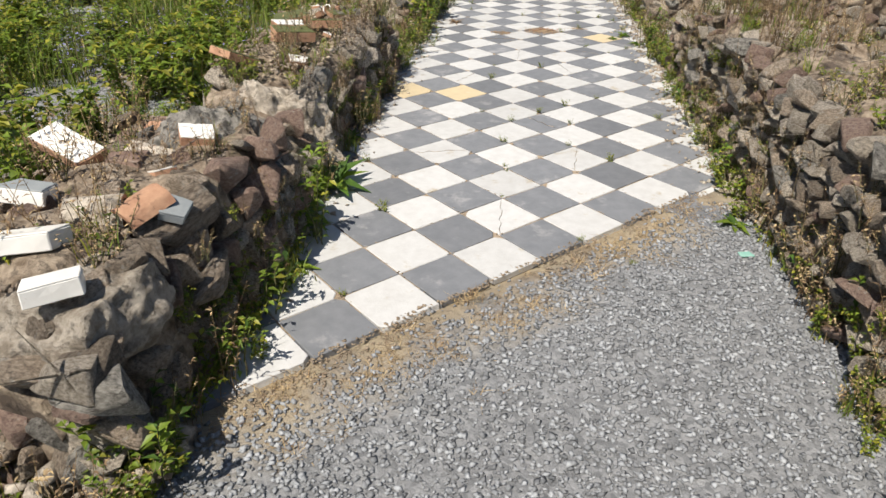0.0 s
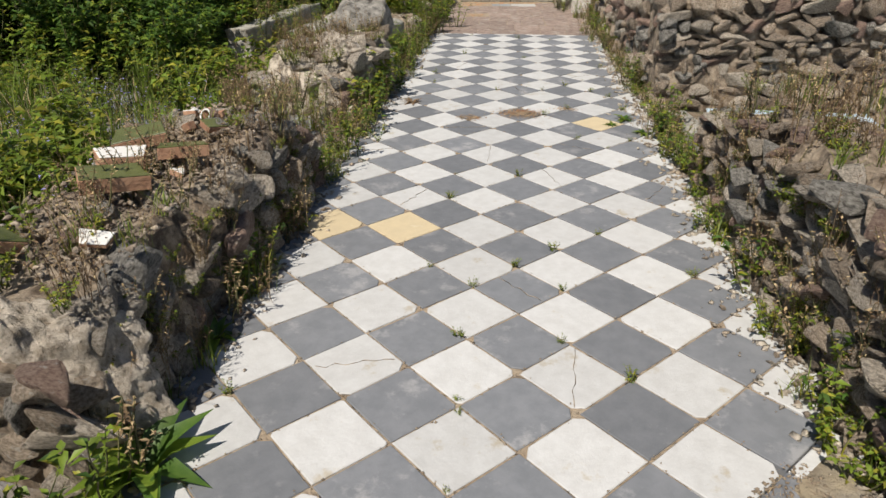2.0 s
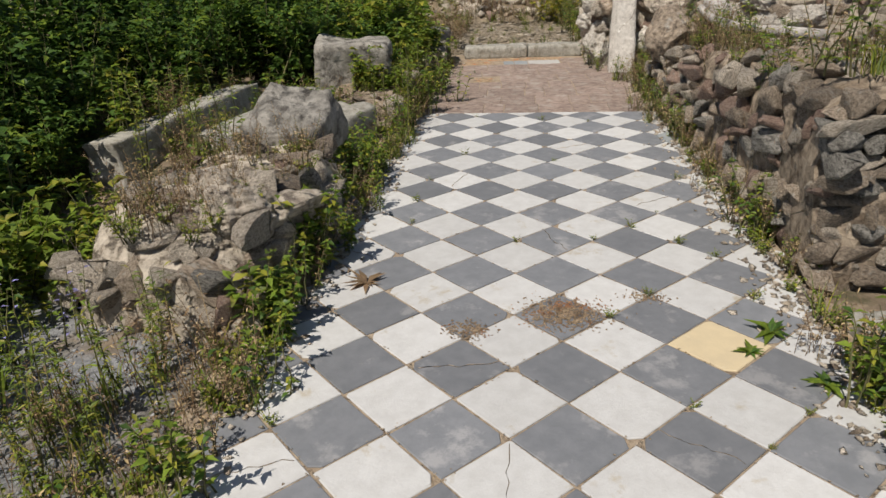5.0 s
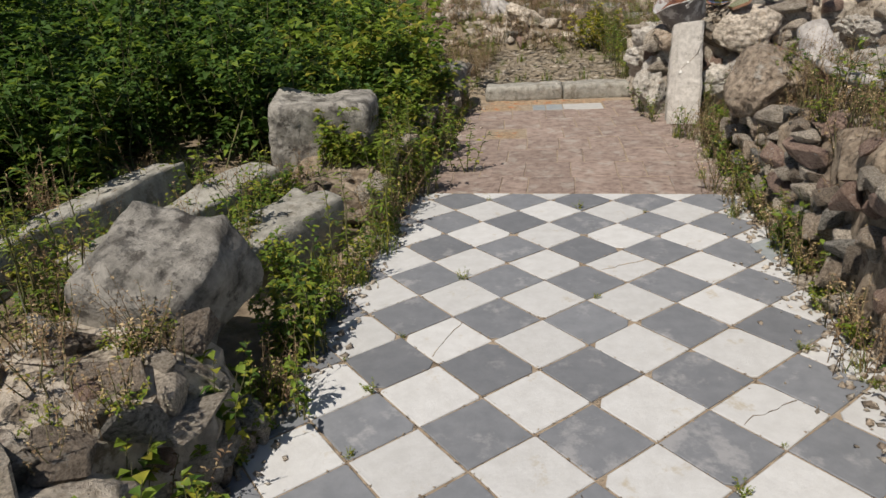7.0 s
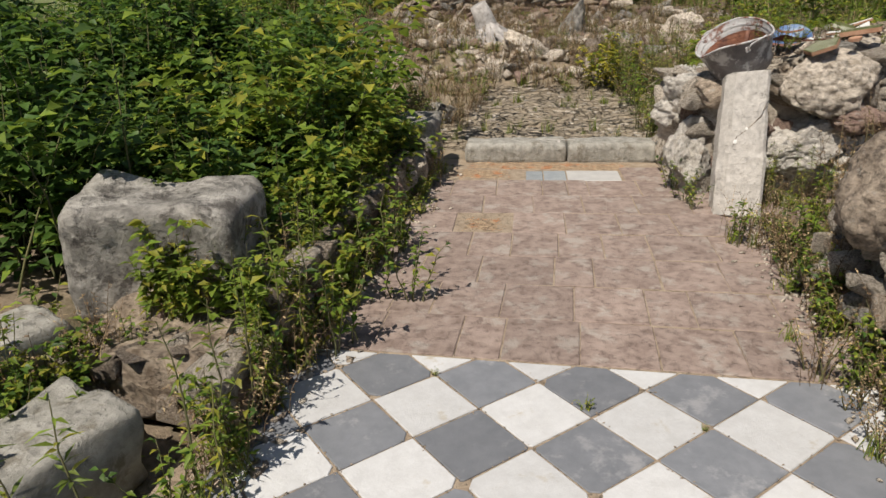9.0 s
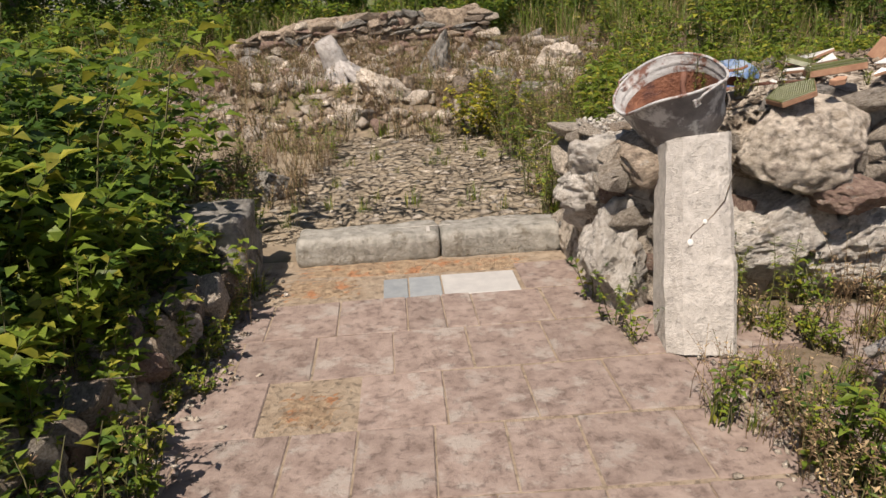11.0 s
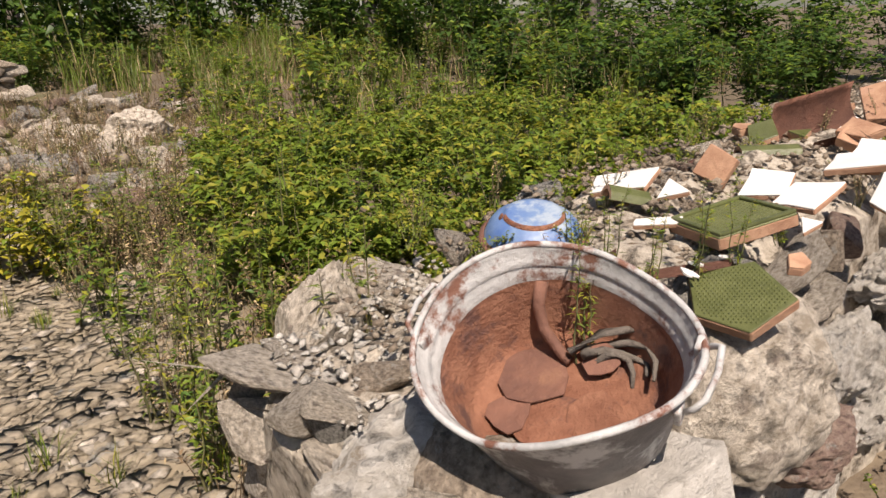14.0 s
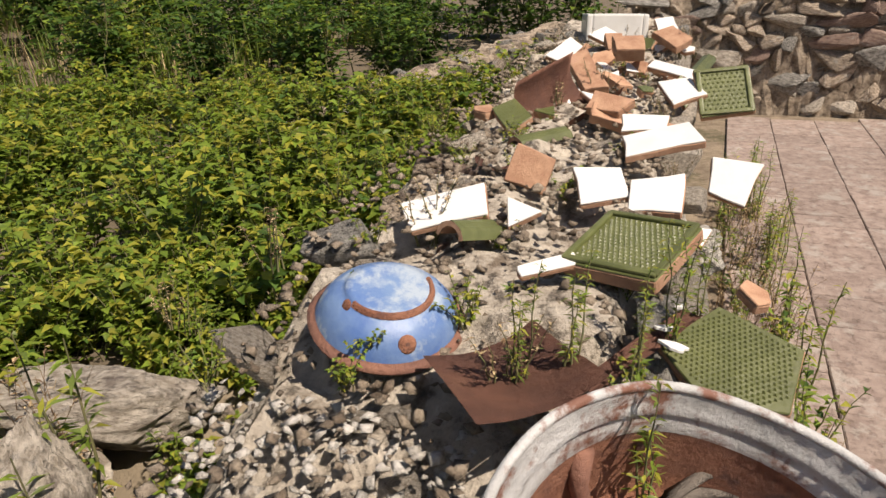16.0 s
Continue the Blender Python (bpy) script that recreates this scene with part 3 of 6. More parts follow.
boulder("whitish crumbling mortar lump in the wall face", (1.98, 8.36, 0.30), (0.52, 0.22, 0.34), (0, 0, 4), "plaster", 435, 11, 0.12)
for _i, (_x, _z, _w, _h) in enumerate(((2.42, 0.34, 0.42, 0.26), (2.30, 0.12, 0.5, 0.26), (2.78, 0.5, 0.4, 0.3), (2.72, 0.16, 0.4, 0.3), (3.2, 0.34, 0.5, 0.34), (3.1, 0.72, 0.36, 0.22), (3.7, 0.5, 0.5, 0.3))):
    boulder("whitish crumbling plaster lump in the wall face", (_x, 8.43 + 0.066 * (_x - 1.98), _z), (_w, 0.2, _h), (0, 12 * (_i % 3 - 1), 4), "plaster", 460 + _i, 10, 0.14)
boulder("pinkish flat stone in the rubble wall", (2.36, 8.34, 0.52), (0.36, 0.2, 0.17), (4, 10, 2), "red", 470, 9, 0.08)
boulder("pale crumbly rock in the collapsed wall", (-0.92, 2.42, 0.32), (0.56, 0.6, 0.5), (8, 0, 60), "lime", 410, 11, 0.14)


def dressed(name, label, category, size, m, material, seed, bevel=0.02, rough=0.012, cuts=5):
    ob = part(name, smooth_bm(box(*size, bevel, rough, cuts, seed)), material)
    ob.matrix_basis = m
    return tagged(ob, label, category)


def angular(label, size, m, kind, seed, taper=0.12):
    """A quarried lump with broken plane faces and blunt edges."""
    bm = box(*size, 0.035, 0, 9, seed, 1)
    for v in bm.verts:
        k = v.co.z / size[2]
        v.co.x *= 1 - taper * k
        v.co.y *= 1 - taper * 0.6 * k
        q = v.co * 3.2 + Vector((seed * 2.3, 0, 0))
        v.co += noise.noise_vector(q) * 0.055 + noise.noise_vector(q * 3.3) * 0.018 + noise.noise_vector(q * 9) * 0.006
    ob = part("boulder", smooth_bm(bm), {"grey": M_GREY, "lime": M_LIME}[kind])
    ob.matrix_basis = m
    return tagged(ob, label, "boulder")


angular("large angular grey boulder resting on a collapsed wall", (0.50, 0.50, 0.40), pose(-0.95, 3.62, 0.26, 22, 4, -8), "grey", 31)
angular("weathered squared grey boulder among weeds beside the passage", (0.68, 0.46, 0.52), pose(-1.16, 5.97, 0.18, 4, 3, 14), "grey", 37, 0.02)
dressed("stone_block", "squared grey stone block beside the threshold", "stone block", (0.44, 0.5, 0.45), pose(-0.78, 8.86, -0.02, 0, 0, 6), M_GREY, 3, 0.03, 0.03)
dressed("stone_beam", "long squared pale stone beam half sunk in weeds", "stone beam", (0.24, 1.5, 0.27), pose(-1.58, 4.78, 0.06, 2, 3, -12), M_STEP, 5, 0.02, 0.035)
dressed("stone_beam", "long grey stone beam speckled by shade", "stone beam", (0.24, 1.8, 0.34), pose(-2.02, 4.35, 0.09, 1, -4, -9), M_STEP, 6, 0.02, 0.035)
dressed("stone_slab", "flat pale stone slab in the fallen wall", "stone slab", (0.34, 0.8, 0.3), pose(-1.06, 4.75, -0.03, 3, 3, -16), M_STEP, 7, 0.02, 0.035)


def threshold():
    t = thing("threshold", pose(0.38, 9.285, -0.03, 0, 0, 4.5), "cracked grey stone threshold across the passage", "threshold")
    for x0, x1, s in ((-0.78, 0.065, 1), (0.072, 0.80, 2)):
        ob = part("threshold_stone", smooth_bm(box(x1 - x0, 0.28, 0.185, 0.05, 0.014, 6, s, 3)), M_STEP, t)
        ob.location = ((x0 + x1) / 2, 0, 0)
    c = part("crack", box(0.34, 0.007, 0.006, 0.002), M_PILLAR, t, "white filled crack")
    c.location = (-0.03, 0.0, 0.184)
    c = part("crack", box(0.022, 0.11, 0.006, 0.002), M_PILLAR, t, "white filled crack")
    c.location = (0.0, -0.055, 0.183)
    return t


threshold()


def pillar():
    """A chamfered concrete post that leans back against the wall, broken at its edge."""
    bm = bmesh.new()
    w, d, c, h = 0.27, 0.24, 0.055, 0.9
    ring = [(-w / 2 + c, -d / 2), (w / 2 - 0.02, -d / 2), (w / 2, -d / 2 + 0.02), (w / 2, d / 2), (-w / 2, d / 2), (-w / 2, -d / 2 + c)]
    n = 22
    rows = []
    for i in range(n + 1):
        k = i / n
        rows.append([bm.verts.new((x * (1 + 0.05 * math.sin(k * 5)), y, h * k + (0.03 * (x / w) if i == n else 0))) for x, y in ring])
    for a, b in zip(rows, rows[1:]):
        for j in range(6):
            bm.faces.new((a[j], a[(j + 1) % 6], b[(j + 1) % 6], b[j]))
    bm.faces.new(rows[0][::-1])
    bm.faces.new(rows[-1])
    bmesh.ops.subdivide_edges(bm, edges=[e for e in bm.edges if abs(e.verts[0].co.z - e.verts[1].co.z) < 0.02], cuts=3, use_grid_fill=True)
    for v in bm.verts:
        v.co += noise.noise_vector(v.co * 14) * 0.006
        if v.co.z > h * 0.45 and v.co.x > w / 2 - 0.05 - 0.12 * (v.co.z / h - 0.62):
            v.co.y += 0.010
    t = thing("stone_pillar", pose(1.535, 7.955, -0.03, -20, 1, -3), "pale chamfered stone post leaning on the wall", "pillar")
    part("shaft", bm, M_PILLAR, t)
    part("crack", tube([(0.13, -d / 2 + 0.002, 0.74), (0.105, -d / 2 - 0.001, 0.68), (0.09, -d / 2 - 0.001, 0.63), (0.045, -d / 2 - 0.001, 0.575), (0.0, -d / 2 - 0.001, 0.53), (-0.045, -d / 2 - 0.001, 0.49), (-0.06, -d / 2 - 0.001, 0.44)], lambda k: 0.003 - 0.0012 * k, 6), M_STONE, t, "dark crack across the face")
    for x, z, r in ((-0.05, 0.46, 0.013), (0.01, 0.545, 0.009)):
        b = bmesh.new()
        bmesh.ops.create_uvsphere(b, u_segments=12, v_segments=8, radius=r)
        bmesh.ops.scale(b, vec=(1, 0.35, 1.15), verts=b.verts)
        o = part("lime_spot", b, M_GLAZE, t, "white round lime spot")
        o.location = (x, -d / 2 - 0.002, z)
    return t


pillar()


# ---- chequered passage floor ----
def clipped(bm, planes):
    for co, no in planes:
        bmesh.ops.bisect_plane(bm, geom=bm.verts[:] + bm.edges[:] + bm.faces[:], plane_co=co, plane_no=no, clear_outer=True)
        ed = [e for e in bm.edges if e.is_boundary]
        if ed:
            bmesh.ops.holes_fill(bm, edges=ed)
    return bm


def tile_bm(seed, edge=0.2752):
    rng = random.Random(seed)
    bm = box(edge, edge, 0.03, 0.0)
    for v in bm.verts:
        v.co.x += rng.uniform(-0.0028, 0.0028)
        v.co.y += rng.uniform(-0.0028, 0.0028)
    for _ in range(rng.choice((0, 1, 1, 2, 3))):
        corner = rng.choice([(1, 1), (1, -1), (-1, 1), (-1, -1)])
        n = Vector((corner[0], corner[1] * rng.uniform(0.7, 1.4), 0)).normalized()
        clipped(bm, [(Vector((corner[0] * edge / 2, corner[1] * edge / 2, 0)) - n * rng.uniform(0.006, 0.024), n)])
    top = [e for e in bm.edges if e.verts[0].co.z > 0.029 and e.verts[1].co.z > 0.029]
    bmesh.ops.bevel(bm, geom=top, offset=0.003, segments=1, affect="EDGES")
    return bm


def chequer():
    floor = thing("floor", Matrix(), "chequered floor of white and grey cement tiles laid diagonally", "floor", kind="structure")
    shared = {}
    for k, m in (("white", M_WHITE), ("dark", M_DARK), ("yellow", M_YELLOW)):
        shared[k] = []
        for s in range(14):
            me = bpy.data.meshes.new("tile")
            b = tile_bm(s + 50)
            b.to_mesh(me)
            b.free()
            me.materials.append(m)
            shared[k].append(me)
    rng = random.Random(5)
    for c in range(-4, 10):
        for r in range(-18, 32):
            if (c + r) % 2 or (r - c < -14 and (c, r) not in ((7, -9), (8, -8))):
                continue
            x, y = 0.2 * c, 0.2 * r
            kind = "dark" if c % 2 else "white"
            if (c, r) in ((0, 0), (-2, 0), (6, 10)):
                kind = "yellow"
            left, right, end = -0.62 + 0.05 * noise.noise(Vector((y * 2, 0, 0))), 1.66 + 0.08 * noise.noise(Vector((y * 2, 9, 0))), 5.93
            cuts = []
            if x - 0.2 < left:
                cuts.append((Vector((left, 0, 0)), Vector((-1, rng.uniform(-0.4, 0.4), 0)).normalized()))
            if x + 0.2 > right:
                cuts.append((Vector((right, 0, 0)), Vector((1, rng.uniform(-0.4, 0.4), 0)).normalized()))
            if y + 0.2 > end:
                cuts.append((Vector((0, end, 0)), Vector((0, 1, 0))))
            if x < left - 0.1 or x > right + 0.1 or y > end + 0.1:
                continue
            turn = Euler((radians(rng.uniform(-0.3, 0.3)), radians(rng.uniform(-0.3, 0.3)), radians(45 + 90 * rng.randrange(4) + rng.uniform(-0.5, 0.5))))
            m = Matrix.LocRotScale((x, y, -0.03 + rng.uniform(-0.001, 0.001)), turn, None)
            if cuts:
                inv = m.inverted()
                b = clipped(tile_bm(rng.randrange(1000)), [(inv @ Vector((co.x, y if abs(no.x) > 0.5 else co.y, 0)), inv.to_3x3() @ no) for co, no in cuts])
                if len(b.faces) < 4:
                    b.free()
                    continue
                ob = part("tile", b, {"white": M_WHITE, "dark": M_DARK, "yellow": M_YELLOW}[kind], floor)
            else:
                ob = part_of("tile", rng.choice(shared[kind]), None, floor)
            ob.matrix_basis = m
    bed = raw("bed", [(-0.75, -3.55, -0.006), (1.75, -1.05, -0.006), (1.75, 5.94, -0.006), (-0.75, 5.94, -0.006), (-0.75, 9.2, -0.005), (1.75, 9.2, -0.005)], [(0, 1, 2, 3), (3, 2, 5, 4)], M_ROAD)
    part_of("bed", bed, None, floor, "sandy earth between the tiles")
    return floor


chequer()


def tile_crack(c, r, a, seed):
    """A fine irregular crack across the tile in column c, row r."""
    rg = random.Random(seed)
    d = Vector((math.cos(a), math.sin(a), 0))
    n = Vector((-d.y, d.x, 0))
    l = 0.129 / max(abs(math.cos(a - 0.7854)), abs(math.sin(a - 0.7854)))
    pts = [Vector((0.2 * c, 0.2 * r, 0.0012)) + d * l * (k / 4 - 1) + n * rg.uniform(-0.012, 0.012) for k in range(9)]
    ob = part("crack", tube(pts, lambda k: 0.0012 + 0.0008 * math.sin(k * 9 + seed) ** 2, 5), M_STONE)
    return tagged(ob, "fine dark crack across a cement tile", "crack", "cracks in the tiles")


for _i, (_c, _rr, _a) in enumerate(((2, -10, 1.57), (4, -6, 1.5), (0, -6, 0.3), (3, -3, 2.4), (0, 2, 1.1), (4, 4, 1.9), (2, 6, 1.5), (-2, 6, 0.4), (1, 9, 0.2), (5, 7, 2.6), (7, 3, 1.0), (3, 15, 2.0), (6, 18, 0.6), (0, 20, 1.3), (-2, 14, 2.5), (4, 24, 0.5))):
    tile_crack(_c, _rr, _a, 60 + _i)


def paver_bm(w, d, seed):
    bm = box(w - 0.005, d - 0.005, 0.04, 0.005, 0, 0, segments=1)
    for v in bm.verts:
        v.co += noise.noise_vector(v.co * 6 + Vector((seed, 0, 0))) * 0.006 * Vector((1, 1, 0.3)).length / 1.45
    return bm


def pavers(name, label, x0, x1, y0, y1, pitch, seed, skip, joints=(), skew=0.0):
    """Rows of pavers, the first ones with given joints; skew turns the far rows a little."""
    fl = thing(name, Matrix(), label, "floor", kind="structure")
    rng = random.Random(seed)
    y, row = y1, 0
    while y > y0 + 0.1:
        d = min(y - y0, pitch * rng.uniform(0.97, 1.03))
        xs = list(joints[row]) if row < len(joints) else [x0 + rng.uniform(0.1, 0.3)]
        while xs[0] > x0:
            xs.insert(0, xs[0] - rng.uniform(0.30, 0.37))
        while xs[-1] < x1:
            xs.append(xs[-1] + rng.choice((0.33, 0.33, 0.34, 0.2, 0.38)) * rng.uniform(0.95, 1.05))
        sl = skew * ease(6.2, 8.5, y)
        for xa, xb in zip(xs, xs[1:]):
            cx, cy = (xa + xb) / 2, y - d / 2
            cy2 = cy + sl * (cx - 0.4)
            if not any(a < cx < b and c < cy2 < e for a, b, c, e in skip):
                ob = part("paver", paver_bm(xb - xa, d, rng.randrange(999)), M_PAVER, fl)
                ob.matrix_basis = pose(cx, cy2, -0.041 + rng.uniform(-0.002, 0.002), rng.uniform(-0.3, 0.3), rng.uniform(-0.3, 0.3), math.degrees(sl) + rng.uniform(-0.5, 0.5))
        y -= d
        row += 1
    return fl


pavers("floor_2", "worn reddish terracotta pavers with sandy joints", -0.5, 1.75, 5.95, 8.98, 0.38, 3, [(-0.22, 0.14, 7.41, 7.75), (-0.75, 0.87, 8.6, 9.2)],
       ((0.88, 1.2), (-0.04, 0.29, 0.47, 0.62, 0.98, 1.3), (-0.09, 0.25, 0.58, 0.93, 1.27), (-0.22, 0.14, 0.47, 0.80, 1.13, 1.47), (-0.07, 0.17, 0.44, 0.69, 0.95, 1.3)), 0.08)
pavers("floor_3", "worn terracotta paved floor of a roofless room", 2.3, 8.6, 4.0, 8.3, 0.42, 4, [])
for _nm, _lb, _x, _y, _w, _d, _m in (("slab", "pale grey square slab let into the pavers", 0.665, 8.755, 0.40, 0.28, M_LIGHTSLAB),
                                     ("slab", "blue-grey slab let into the pavers", 0.372, 8.73, 0.17, 0.275, M_SLATE),
                                     ("slab", "blue-grey slab let into the pavers", 0.215, 8.715, 0.13, 0.265, M_SLATE)):
    _o = part(_nm, box(_w, _d, 0.04, 0.004, 0, 0, segments=1), _m)
    _o.matrix_basis = pose(_x, _y, -0.04, 0, 0, 4.3)
    tagged(_o, _lb, "floor slab")


def dirt_patch(label, p, w, d, seed):
    n = 24
    verts, faces = [], []
    for j in range(n + 1):
        for i in range(n + 1):
            u, v = i / n * 2 - 1, j / n * 2 - 1
            z = -0.012 + 0.016 * (1 - max(abs(u), abs(v))) ** 0.5 + noise.noise(Vector((u * 9 + seed, v * 9, 0))) * 0.009
            verts.append((u * w / 2, v * d / 2, z - (0.02 if max(abs(u), abs(v)) > 0.97 else 0)))
    for j in range(n):
        for i in range(n):
            a = j * (n + 1) + i
            faces.append((a, a + 1, a + n + 2, a + n + 1))
    ob = new("dirt_patch", raw("dirt_patch", verts, faces, M_DIRT, True))
    ob.location = p
    return tagged(ob, label, "dirt", kind="stuff")


dirt_patch("orange brick dust where a paver is missing", (-0.04, 7.575, -0.004), 0.34, 0.34, 1)
dirt_patch("orange crumbled mortar along the threshold", (0.3, 9.03, 0.0), 1.5, 0.26, 2)
dirt_patch("orange crumbled mortar beside slate slabs", (-0.2, 8.76, -0.003), 0.6, 0.38, 3)


# ---- loose chips and gravel ----
def fast_mesh(name, V, F, mats, mi=None):
    """A mesh of triangles from arrays, quickly."""
    me = bpy.data.meshes.new(name)
    V, F = np.asarray(V, np.float32), np.asarray(F, np.int32)
    me.vertices.add(len(V))
    me.vertices.foreach_set("co", V.ravel())
    me.loops.add(F.size)
    me.loops.foreach_set("vertex_index", F.ravel())
    me.polygons.add(len(F))
    me.polygons.foreach_set("loop_start", np.arange(0, F.size, 3, dtype=np.int32))
    for m in mats:
        me.materials.append(m)
    if mi is not None:
        me.polygons.foreach_set("material_index", np.asarray(mi, np.int32))
    me.update(calc_edges=True)
    me.validate()
    return me


OCT_V = np.array([(1, 0, 0), (-1, 0, 0), (0, 1, 0), (0, -1, 0), (0, 0, 1), (0, 0, -1)], float)
OCT_F = np.array([(0, 2, 4), (2, 1, 4), (1, 3, 4), (3, 0, 4), (2, 0, 5), (1, 2, 5), (3, 1, 5), (0, 3, 5)])


def chips(name, label, category, places, size, material, seed, flat=0.6):
    """Small angular chips lying at the given (x, y, z), one mesh."""
    r = np.random.RandomState(seed)
    n = len(places)
    P = np.asarray(places, float)
    v = OCT_V[None] * r.uniform(0.6, 1.25, (n, 6, 1)) + r.uniform(-0.28, 0.28, (n, 6, 3))
    sc = r.uniform(size[0], size[1], (n, 1, 1)) * 0.5
    v = v * sc * np.stack([np.ones(n), r.uniform(0.55, 1, n), r.uniform(flat * 0.6, flat, n)], 1)[:, None]
    a = r.uniform(0, 6.283, n)
    t = r.uniform(-1, 1, n) * min(0.6, flat)
    x, y, z = v[..., 0].copy(), v[..., 1].copy(), v[..., 2].copy()
    x, z = x * np.cos(t)[:, None] + z * np.sin(t)[:, None], z * np.cos(t)[:, None] - x * np.sin(t)[:, None]
    v = np.stack([x * np.cos(a)[:, None] - y * np.sin(a)[:, None], x * np.sin(a)[:, None] + y * np.cos(a)[:, None], z], -1)
    v += P[:, None]
    F = (OCT_F[None] + 6 * np.arange(n)[:, None, None]).reshape(-1, 3)
    return tagged(new(name, fast_mesh(name, v.reshape(-1, 3), F, [material])), label, category, kind="stuff")


_r = np.random.RandomState(4)
_g = []
while len(_g) < 15000:
    _x, _y = _r.uniform(-0.6, 1.75), _r.uniform(-4.75, -1.7)
    _d = _y - _x + 0.12 * noise.noise(Vector((_x * 4, _y * 4, 0)))
    if _d < -3.08 and _r.uniform() < min(1, (-3.05 - _d) * 3.2):
        _g.append((_x, _y, lift(_x, _y) + 0.004))
chips("gravel", "loose crushed blue-grey gravel", "gravel", _g, (0.012, 0.034), M_GRAVEL, 3)
_g = [(x, y, lift(x, y) + 0.004) for x, y in zip(_r.uniform(-2.9, -0.75, 5000), _r.uniform(-1.8, 2.6, 5000)) if y > 0.6 or x < -1.35]
chips("gravel", "loose grey gravel on the yard behind the wall", "gravel", _g, (0.014, 0.035), M_GRAVEL, 5)


def edge_crumbs(x0, spread, y0, y1, n, seed):
    r = np.random.RandomState(seed)
    y = r.uniform(y0, y1, n)
    x = x0 + np.abs(r.normal(0, spread, n)) * (1 if x0 < 0 else -1)
    return [(a, b, 0.004) for a, b in zip(x, y)]


chips("rubble_crumbs", "pale crumbs of mortar along the wall foot", "rubble", edge_crumbs(-0.64, 0.10, -3.2, 9.0, 1500, 1) + edge_crumbs(1.68, 0.11, -1.9, 8.0, 1700, 2), (0.008, 0.055), M_LIME, 8)
chips("rubble_crumbs", "brown crumbs of earth along the wall foot", "rubble", edge_crumbs(-0.66, 0.08, -3.2, 9.0, 900, 3) + edge_crumbs(1.70, 0.09, -1.9, 8.0, 1100, 4), (0.01, 0.06), M_STONE, 9)
_g = [(x, y, lift(x, y) + 0.001) for x, y in zip(_r.uniform(-0.75, 1.5, 5600), _r.uniform(9.5, 12.8, 5600))]
chips("cobbles", "flat worn stones set edge to edge in dry earth", "cobbles", _g, (0.05, 0.18), M_COBBLE, 10, 0.045)
_g = [(x, y, lift(x, y) + 0.003) for x, y in zip(_r.uniform(-0.8, 1.6, 260), _r.uniform(9.5, 13.0, 260))]
chips("loose_stones", "loose grey stones lying on the trodden path", "stones", _g, (0.04, 0.16), M_LIME, 14, 0.22)
# crumbled sand where the tiles end, and loose rubble before the broken wall end
_g = []
for _x in _r.uniform(-0.45, 1.5, 2600):
    _d = -2.97 - abs(_r.normal(0, 0.20)) + 0.05 * noise.noise(Vector((_x * 5, 0, 3)))
    if noise.noise(Vector((_x * 5, _d * 7, 2))) < -0.1:
        continue
    _g.append((_x, _x + _d, 0.002))
chips("sand_crumbs", "dry sandy crumbs along the broken tile edge", "sand", _g, (0.005, 0.022), M_ROAD, 15, 0.5)
_g = [(x, y, 0.02 + 0.16 * ease(-0.35, -0.9, x) * ease(-4.5, -3.9, y)) for x, y in zip(_r.uniform(-1.5, -0.42, 420), _r.uniform(-4.6, -3.6, 420))]
chips("loose_rubble", "pale stones fallen before the broken wall end", "rubble", _g[:230], (0.03, 0.16), M_LIME, 16, 0.7)
chips("loose_rubble", "brown stones fallen before the broken wall end", "rubble", _g[230:], (0.03, 0.14), M_STONE, 17, 0.7)
_g = []
for _ in range(2600):
    _s = _r.uniform(0.2, 5.0)
    _g.append((1.25 + _s, 8.86 + _s * 0.066 + _r.uniform(-0.42, 0.42), (0.74 + min(0.28, _s * 0.25) + 0.035 * max(0, _s - 1.2)) + 0.02))
_g2 = [(x, y, lift(x, y) + 0.03) for x, y in zip(_r.uniform(-4.2, 3.2, 900), _r.uniform(12.9, 16.8, 900))]
chips("loose_rubble", "loose broken stones on the bank", "rubble", _g2[:450], (0.08, 0.36), M_LIME, 21, 0.8)
chips("loose_rubble", "loose brown stones on the bank", "rubble", _g2[450:], (0.08, 0.3), M_STONE, 22, 0.8)
chips("rubble_crumbs", "earth crumbs and mortar bits on the wall top", "rubble", _g, (0.01, 0.05), M_MORTAR, 11)
_g = [(-0.93 + _r.uniform(-0.3, 0.3), _y, 0.55) for _y in _r.uniform(-3.7, 0.3, 1800) if _y < -2.35 or _y > -1.6]
chips("rubble_crumbs", "earth crumbs on the broken wall top", "rubble", _g, (0.01, 0.05), M_STONE, 12)


